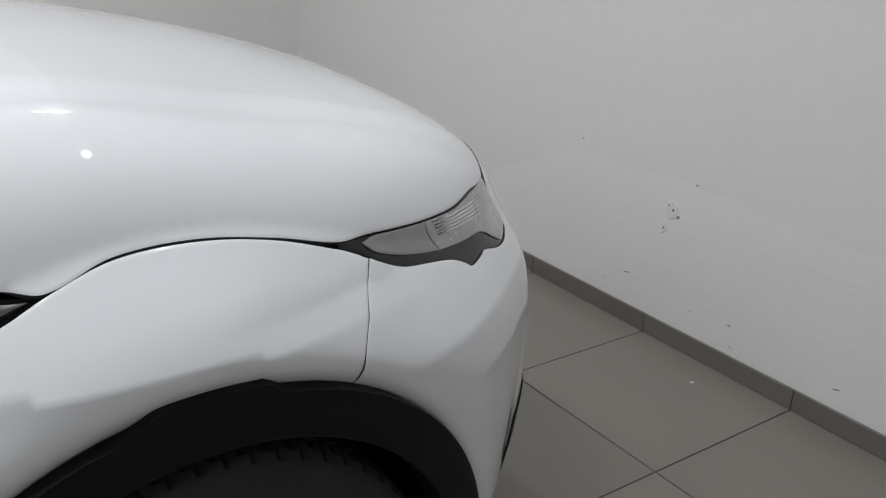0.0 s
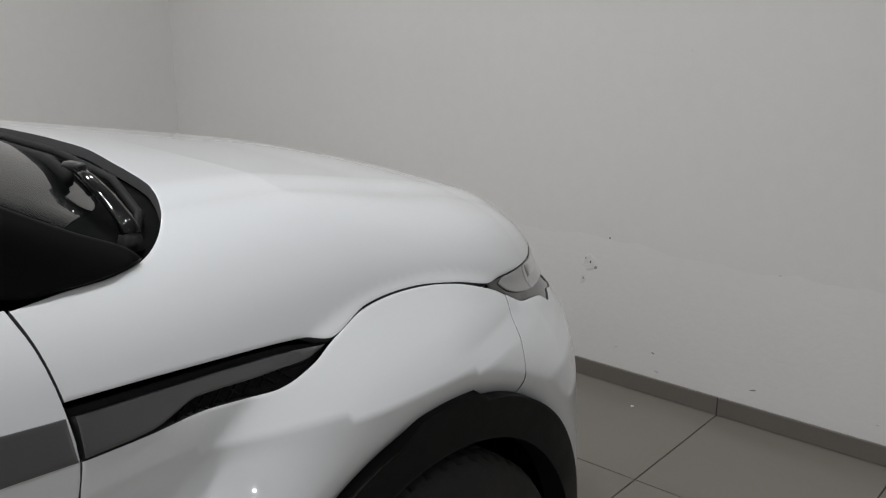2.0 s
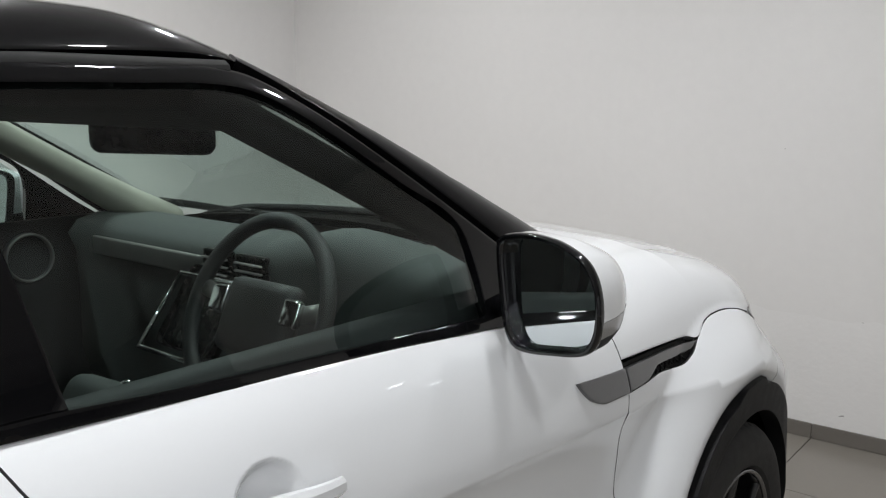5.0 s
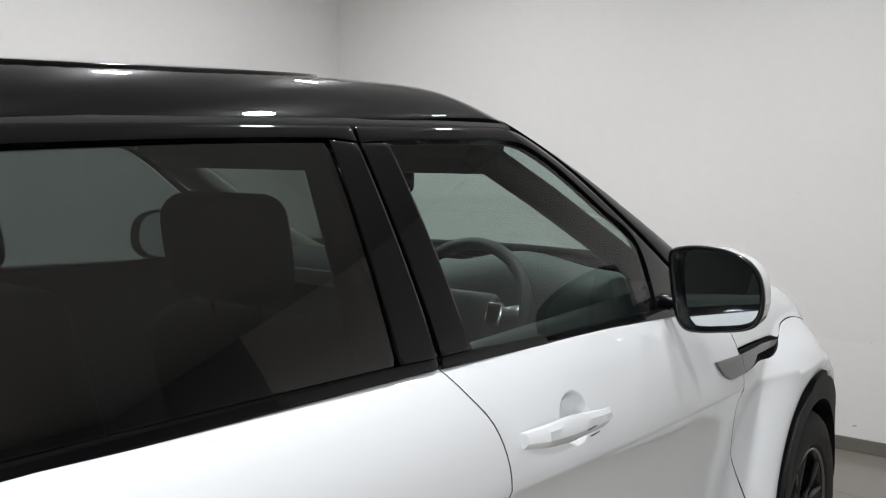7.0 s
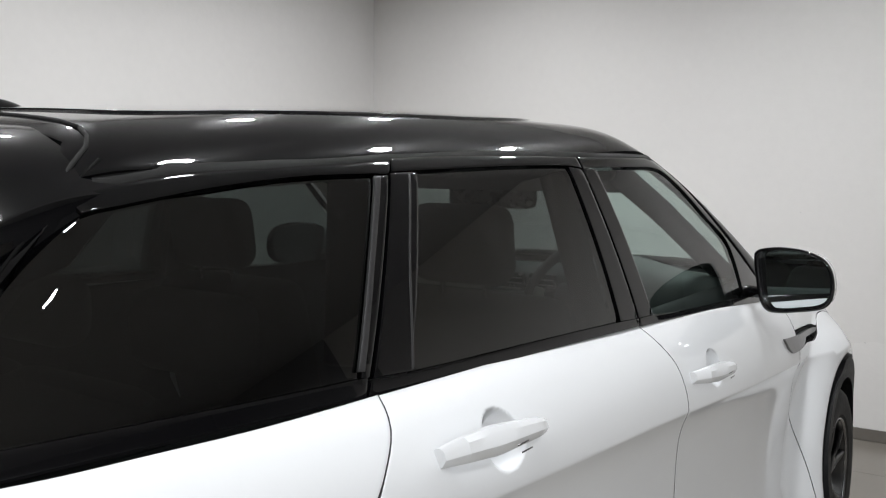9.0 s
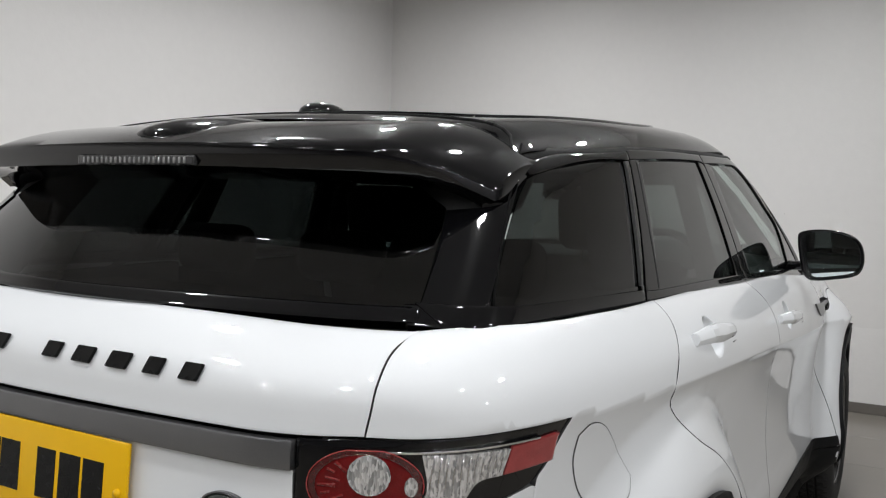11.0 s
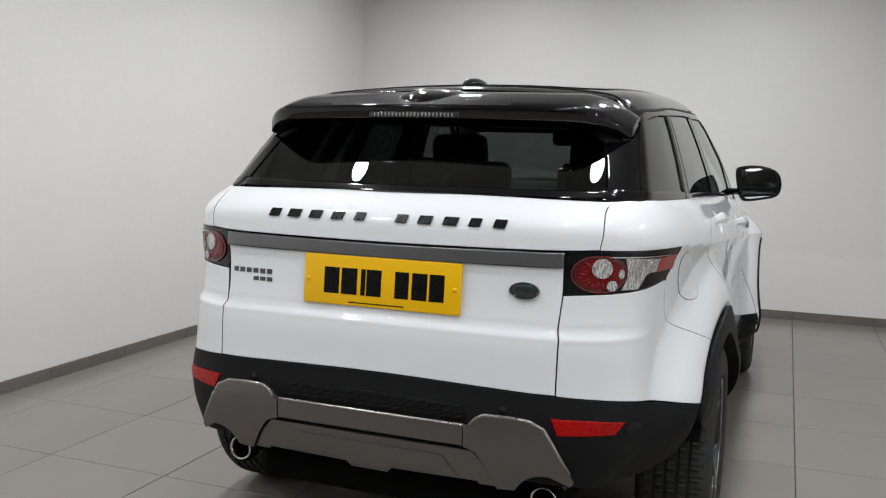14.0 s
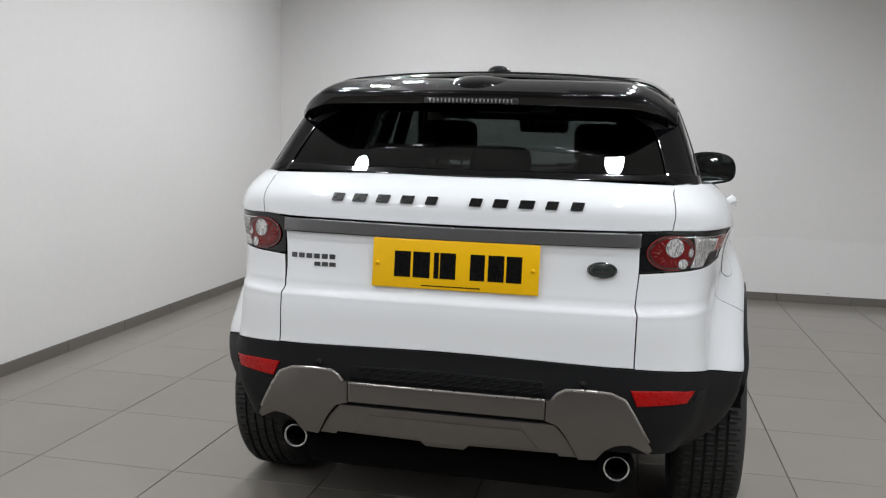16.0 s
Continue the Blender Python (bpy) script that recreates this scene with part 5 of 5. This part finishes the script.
part("wiper_pivot", lathe([(.0005, .02), (.014, .018), (.018, 0)], 16, "z"), M_TRIM, car, m=pose(.724, .962, 1.118))

# ---- interior ----
def dash():
    bm = bmesh.new()
    rings = []
    for i in range(25):
        x = -.70 + 1.40 * i / 24
        hood_up = .055 * math.exp(-((x - .36) / .19) ** 2)
        q = [(x, .93 - .10 * (x / .7) ** 2, 1.135), (x, .75, 1.175 + hood_up * .3), (x, .62, 1.18 + hood_up), (x, .56, 1.165 + hood_up), (x, .53, 1.13 + hood_up * .4), (x, .55, 1.08), (x, .555, .98), (x, .55, .80), (x, .60, .62)]
        rings.append([bm.verts.new(p) for p in q])
    for a, b in zip(rings, rings[1:]):
        for k in range(len(a) - 1):
            bm.faces.new((a[k], b[k], b[k + 1], a[k + 1]))
    bmesh.ops.recalc_face_normals(bm, faces=bm.faces)
    return bm


dashboard = part("dashboard", dash(), M_DASH, car, "dark grey soft dashboard")
part("dash_trim", box((.52, .012, .050), (-.31, .534, 1.112), .006, 2), M_ALU, dashboard, "brushed metal dash strip")
console = part("centre_console", softbox((.25, .46, .30), .04, 1, 0, (0, .34, .70), pose(0, 0, 0, -28)), M_DASH, car, "dark centre console")
part("control_panel", box((.20, .012, .20), (0, .47, 1.03), .02, 3, pose(0, 0, 0, -35)), M_INK, console, "black control panel")
part("panel_frame", tube([(-.11, .49, 1.10), (-.118, .44, 1.03), (-.11, .37, .95), (.11, .37, .95), (.118, .44, 1.03), (.11, .49, 1.10)], .006, 8, closed=True), M_CHROME, console, "bright panel surround")
for vx in (-.06, .06):
    v = part("air_vent", box((.10, .02, .07), (vx + .04, .53, 1.125), .006, 2), M_INK, dashboard, "air vent")
    for k in range(3):
        part("vent_slat", box((.09, .012, .004), (vx + .04, .518, 1.105 + k * .018), .001, 1), M_ALU, v)
for kx in (-.045, .045):
    part("round_knob", lathe([(.0005, .02), (.020, .018), (.024, 0)], 20, "y"), M_CHROME, console, m=pose(kx, .30, .88, 0, 0, 180))
# steering wheel on the driver's side
SW = pose(.325, .355, 1.10, 66, 0, 0)
sw = thing("steering_wheel", "", "")
sw.parent = car
sw.matrix_basis = SW
ring_pts = [(.185 * math.cos(2 * math.pi * i / 48), .185 * math.sin(2 * math.pi * i / 48), 0) for i in range(48)]
part("wheel_ring", tube(ring_pts, .016, 12, closed=True), M_SEAT, sw, "black leather steering wheel rim")
part("airbag_hub", softbox((.19, .15, .05), .022, 1, .01, (0, -.01, -.015)), M_SEAT, sw)
for a, b in (((.09, .01), (.178, .03)), ((-.09, .01), (-.178, .03)), ((0, -.08), (0, -.178))):
    part("wheel_spoke", tube([(a[0], a[1], -.012), (b[0], b[1], 0)], .017, 8, .5), M_ALU if b[0] else M_SEAT, sw)
for sx in (-1, 1):
    part("switch_pod", softbox((.045, .055, .018), .007, 1, 0, (.105 * sx, .012, .008)), M_CHROME, sw, "bright switch pod")
part("steering_column", tube([(.36, .36, 1.0), (.36, .62, .90)], .05, 12), M_DASH, car)


def seat(x, y, wide=.50, back_h=.60, head=True, tilt=14):
    st = thing("seat", "", "")
    st.parent = car
    st.matrix_basis = pose(x, y, 0)
    part("seat_cushion", softbox((wide, .50, .17), .06, 2, .02, (0, .04, .54)), M_SEAT, st, "black leather seat cushion")
    part("seat_back", softbox((wide, .15, back_h), .06, 2, .02, (0, -.20, .62 + back_h / 2), pose(0, 0, 0, tilt)), M_SEAT, st, "black leather seat back")
    part("seat_base", box((wide * .8, .45, .24), (0, .04, .40), .03, 2), M_FOAM, st)
    if head:
        part("headrest", softbox((.27, .10, .19), .045, 2, .01, (0, -.315, 1.335), pose(0, 0, 0, 8)), M_SEAT, st, "black leather headrest")
        for dx in (-.06, .06):
            part("headrest_post", tube([(dx, -.29, 1.16), (dx, -.31, 1.28)], .007, 8), M_CHROME, st)
    return st


seat(.36, -.07)
seat(-.36, -.20)
for bx in (-.42, 0, .42):
    seat(bx, -.92, .42, .50, False, 18)
    part("rear_headrest", softbox((.24, .09, .13), .04, 2, .01, (bx, -1.235, 1.255)), M_SEAT, car, "black headrest")
part("parcel_shelf", box((1.26, .42, .02), (0, -1.58, 1.165), .006, 2), M_FOAM, car, "dark parcel shelf")
part("boot_floor", box((1.2, .75, .04), (0, -1.65, .72), .01, 2), M_FOAM, car)
part("bulkhead", box((1.40, .05, .55), (0, .98, .82), .02, 2), M_UNDER, car)
part("cabin_floor", box((1.5, 2.3, .04), (0, -.10, .36), .01, 2), M_FOAM, car)
part("headlining", box((1.06, 1.35, .02), (0, -.72, 1.555), .008, 2), M_FOAM, car, "dark headlining")
part("windscreen_header", softbox((1.10, .15, .085), .015, 1, 0, (0, .135, 1.508), pose(0, 0, 0, -16)), M_FOAM, car, "dark windscreen header lining")
im = part("interior_mirror", softbox((.29, .045, .080), .025, 1, 0, (0, .36, 1.425), pose(0, 0, 0, 0, 0, 25)), M_INK, car, "black interior mirror")
part("mirror_stalk", tube([(.0, .37, 1.43), (.0, .40, 1.47)], .012, 8), M_INK, im)
for sx in (-1, 1):
    for (ya, yb), nm in (((.74, -.30), "front"), ((-.36, -1.22), "rear")):
        bm = bmesh.new()
        n = 14
        rings = []
        for i in range(n + 1):
            y = ya + (yb - ya) * i / n
            rings.append([bm.verts.new(((.79 - o) * sx, y, z)) for o, z in ((.075, 1.175 + .0 * i), (.05, 1.165), (.06, 1.05), (.075, .95), (.045, .86), (.09, .80), (.06, .45))])
        for a, b in zip(rings, rings[1:]):
            for k in range(len(a) - 1):
                bm.faces.new((a[k], b[k], b[k + 1], a[k + 1]))
        card = part("door_card", bm, M_SEAT, car, "dark door lining")
        if nm == "front":
            part("door_speaker", lathe([(.060, .004), (.062, .009), (.066, .009), (.068, .004), (.068, -.01), (.060, -.01)], 36, "x", close=True), M_ALU, card, "bright speaker ring", m=pose(.724 * sx, .43, 1.07) @ Matrix.Diagonal((-sx, 1, 1, 1)))
    pil = [(.68 * sx, .70, 1.17), (.645 * sx, .52, 1.27), (.60 * sx, .28, 1.40), (.545 * sx, .08, 1.51)]
    if sx < 0:
        pil = [(-.70, .84, 1.125)] + [(x - .012, y + .02, z + .022) for x, y, z in pil]
    part("pillar_trim", tube(pil, .058 if sx < 0 else .042, 14, .7, (lambda t: 1.45 - .5 * min(1, t * 2)) if sx < 0 else None), M_BEIGE if sx < 0 else M_FOAM, car, "beige inner windscreen pillar trim" if sx < 0 else "dark inner windscreen pillar trim")
    part("centre_pillar_trim", tube([(.69 * sx, -.36, 1.18), (.60 * sx, -.38, 1.50)], .05, 10, .6), M_FOAM, car)
    part("rear_pillar_trim", tube([(.66 * sx, -1.13, 1.22), (.58 * sx, -1.03, 1.50)], .05, 10, .6), M_FOAM, car)
    part("boot_pillar_trim", tube([(.56 * sx, -1.78, 1.25), (.53 * sx, -1.58, 1.47)], .09, 10, .6), M_FOAM, car)
    part("boot_side", box((.04, .60, .55), (.70 * sx, -1.42, .92), .01, 2), M_FOAM, car)
# roof aerial and raised spine
def dome(r, at):
    bm = bmesh.new()
    bmesh.ops.create_uvsphere(bm, u_segments=32, v_segments=20, radius=1)
    for v in bm.verts:
        v.co.y += -.12 * max(0, v.co.z)
        v.co = (v.co.x * r[0] + at[0], v.co.y * r[1] + at[1], v.co.z * r[2] + at[2])
    return bm


part("roof_spine", dome((.17, .28, .060), (-.010, -1.55, 1.506)), M_BLACK, car)
part("roof_aerial", dome((.046, .075, .030), (-.003, -1.31, 1.594)), M_BLACK, car, "small black roof aerial")

# ---- ceiling lamps ----
ring_mesh = mesh_of(part("trim_ring", lathe([(.068, -.010), (.082, -.011), (.092, -.006), (.094, 0), (.068, 0)], 40, "z", close=True), M_CEIL))
lens_mesh = mesh_of(part("lamp_lens", lathe([(.0005, -.006), (.069, -.006), (.069, -.001)], 36, "z"), glow("lit_lamp_lens", (1, .99, .97), 4)))
# the added fill lamps get the same fittings as the overhead rows
for lx, ly in LAMPS:
    fit = thing("ceiling_light", "round white recessed ceiling downlight, lit; rows right of the car are added fill", "ceiling light", (lx, ly, CEIL), "ceiling downlights")
    for nm, data, lab in (("trim_ring", ring_mesh, "white trim ring"), ("lamp_lens", lens_mesh, "glowing round lens")):
        o = new(nm, data)
        o.parent = fit
        tagged(o, lab)


# ---- marks on the front wall ----
def smear(u, z, w, h, lean, material, name, seed, proud=.0006, rag=.35, n=22, label=""):
    """A thin ragged mark on the front wall."""
    rnd = random.Random(seed)
    bm = bmesh.new()
    wob = [1 + rag * (rnd.random() - .5) for _ in range(n)]
    c, s_ = math.cos(radians(lean)), math.sin(radians(lean))
    rings = []
    for k, back in ((1, 0.), (.8, proud)):
        ring = []
        for i in range(n):
            a = 2 * math.pi * i / n
            r = (wob[i] + wob[i - 1]) / 2 * k
            p, q = w / 2 * math.cos(a) * r, h / 2 * math.sin(a) * r
            ring.append(bm.verts.new((u + p * c - q * s_, -.0002 - back, z + p * s_ + q * c)))
        rings.append(ring)
    for i in range(n):
        j = (i + 1) % n
        bm.faces.new((rings[0][i], rings[0][j], rings[1][j], rings[1][i]))
    bm.faces.new(rings[1])
    bmesh.ops.recalc_face_normals(bm, faces=bm.faces)
    return part(name, bm, material, wall_front, label, False)


M_FAINT = mat("faint_grey_scuff", (.60, .59, .58), .75, spread=.25, grain=.2, scale=30)
M_FRESH = mat("newer_white_paint", (.80, .787, .775), .7, spread=.02, grain=.02, scale=1.7, bump_by=.0010, bump_scale=50)
M_BLUEGREY = mat("blue_grey_old_paint", (.30, .32, .35), .8, spread=.25, scale=30)
# repainted band with a ragged upper edge
band = bmesh.new()
rnd = random.Random(4)
lowers, uppers = [], []
for i in range(190):
    u = 1.36 + i * .024
    z = min(1, .15 + .85 * (u - 1.36) / .96) * .575 - .012 * (u - 2.3) + .010 * math.sin(u * 7.1) + .006 * math.sin(u * 23 + 1) + rnd.uniform(-.004, .004)
    lowers.append(band.verts.new((u, -.0004, .062)))
    uppers.append(band.verts.new((u, -.0004, z)))
for a, b, c, d in zip(lowers, lowers[1:], uppers[1:], uppers):
    band.faces.new((a, b, c, d))
part("repainted_band", band, M_FRESH, wall_front, "band of newer white paint with a ragged edge", False)
# chipped hole; black patches on the plaster paint the shade inside it
smear(2.80, .468, .060, .072, 12, M_PLASTER, "chipped_plaster", 1, .0025, .3, 34, "chipped bare plaster")
smear(2.775, .398, .030, .040, -20, M_PLASTER, "chipped_plaster", 2, .002, .6)
smear(2.806, .471, .008, .011, 0, M_INK, "screw_hole", 3, .0032, .3, 16, "black patch painted as the shade in a drilled hole")
smear(2.785, .484, .006, .007, 0, M_INK, "screw_hole", 4, .0032, .3, 12)
smear(2.776, .400, .006, .008, 0, M_INK, "screw_hole", 5, .0028, .3, 12)
smear(2.828, .452, .016, .012, 30, M_BLUEGREY, "paint_chip", 6, .002, .6, 14)
for k, (u, z, r) in enumerate(((2.885, .58, .008), (2.35, .61, .007), (3.16, 1.287, .004))):
    smear(u, z, r, r, 0, M_SCUFF, "wall_speck", 10 + k, .0008, .5, 10)
for k, (u, z, w, h) in enumerate(((2.641, .184, .05, .012), (2.724, .149, .03, .010), (2.937, .151, .045, .010), (3.095, .165, .03, .012), (3.113, .095, .05, .012), (2.537, .125, .04, .010),
                                  (3.483, .128, .05, .010), (3.536, .56, .025, .010), (4.72, .081, .05, .010), (4.995, .089, .06, .010), (3.894, .128, .03, .009), (4.319, .144, .04, .010))):
    smear(u, z, w * .5, h * .5, random.Random(k).uniform(-25, 25), M_FAINT if k % 3 else M_SCUFF, "wall_scuff", 30 + k, .0006, .8, 18)
crumb = part("floor_crumb", softbox((.012, .008, .005), .002, 1), M_PLASTER, None, "", True, pose(.293, 3.12, .004, 0, 0, 30))
tagged(crumb, "small pale crumb of plaster lying on the tiles", "debris")

# ---- floor tiles and skirting ----
PITCH, JOINT = .6066, .004
GX, GY = 3.973, -4.860   # one crossing of the joints, in the room's own axes


def tile_mesh(w, d, material, h=.0085, bevel=.0012):
    bm = box((w, d, h), (0, 0, 0), bevel, 1)
    bm2 = bpy.data.meshes.new("tile")
    bmesh.ops.delete(bm, geom=[f for f in bm.faces if f.normal.z < -.9], context="FACES")
    bm.to_mesh(bm2)
    bm.free()
    bm2.materials.append(material)
    return bm2


tile_cache = {}


def lay_tile(x0, x1, y0, y1):
    w, d = round(x1 - x0 - JOINT, 4), round(y1 - y0 - JOINT, 4)
    if w < .02 or d < .02:
        return
    key = (w, d)
    if key not in tile_cache:
        tile_cache[key] = tile_mesh(w, d, M_TILE)
    ob = new("floor_tile", tile_cache[key])
    ob.parent = floor
    ob.location = ((x0 + x1) / 2, (y0 + y1) / 2, -.0042 + random.uniform(-.0002, .0002))


xs = sorted({0., LONG, *[GX + k * PITCH for k in range(-30, 30) if 0 < GX + k * PITCH < LONG]})
ys = sorted({0., -DEEP, *[GY + k * PITCH for k in range(-30, 30) if -DEEP < GY + k * PITCH < 0]})
far = bmesh.new()
for xa, xb in zip(xs, xs[1:]):
    for ya, yb in zip(ys, ys[1:]):
        if xb < 8.2 and ya > -8.6:
            lay_tile(xa, xb, ya, yb)
        else:
            w, d = xb - xa - JOINT, yb - ya - JOINT
            vs = [far.verts.new(((xa + xb) / 2 + sx * w / 2, (ya + yb) / 2 + sy * d / 2, 0)) for sx, sy in ((-1, -1), (1, -1), (1, 1), (-1, 1))]
            far.faces.new(vs)
far_tiles = part("far_floor_tiles", far, M_TILE, floor, "", False)
tagged(far_tiles, kind="stuff")

SK_H, SK_T = .068, .010


def skirting(name, along, length, offset):
    base = tagged(room_part(name, box((length if along == "x" else .004, .004 if along == "x" else length, SK_H - .006),
                                      (length / 2, -.002, SK_H / 2 - .002) if along == "x" else (.002, -length / 2, SK_H / 2 - .002)), M_GROUT),
                  "low grey tile skirting along the wall foot", "baseboard", kind="structure")
    cuts = sorted({0., length, *[offset + k * PITCH for k in range(-2, 30) if 0 < offset + k * PITCH < length]})
    meshes = {}
    for a, b in zip(cuts, cuts[1:]):
        l = round(b - a - .003, 4)
        if l < .03:
            continue
        if l not in meshes:
            me = bpy.data.meshes.new("skirting_tile")
            bm = box((l, SK_T, SK_H), (0, 0, 0), .0015, 1)
            bm.to_mesh(me)
            bm.free()
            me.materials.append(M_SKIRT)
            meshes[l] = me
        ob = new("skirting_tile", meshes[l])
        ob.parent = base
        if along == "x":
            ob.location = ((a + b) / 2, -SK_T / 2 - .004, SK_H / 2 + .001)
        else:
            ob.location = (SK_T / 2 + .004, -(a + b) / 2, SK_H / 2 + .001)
            ob.rotation_euler = (0, 0, math.pi / 2)
    return base


skirting("baseboard_north", "x", LONG, GX - 6 * PITCH)
skirting("baseboard_west", "y", DEEP, .31)
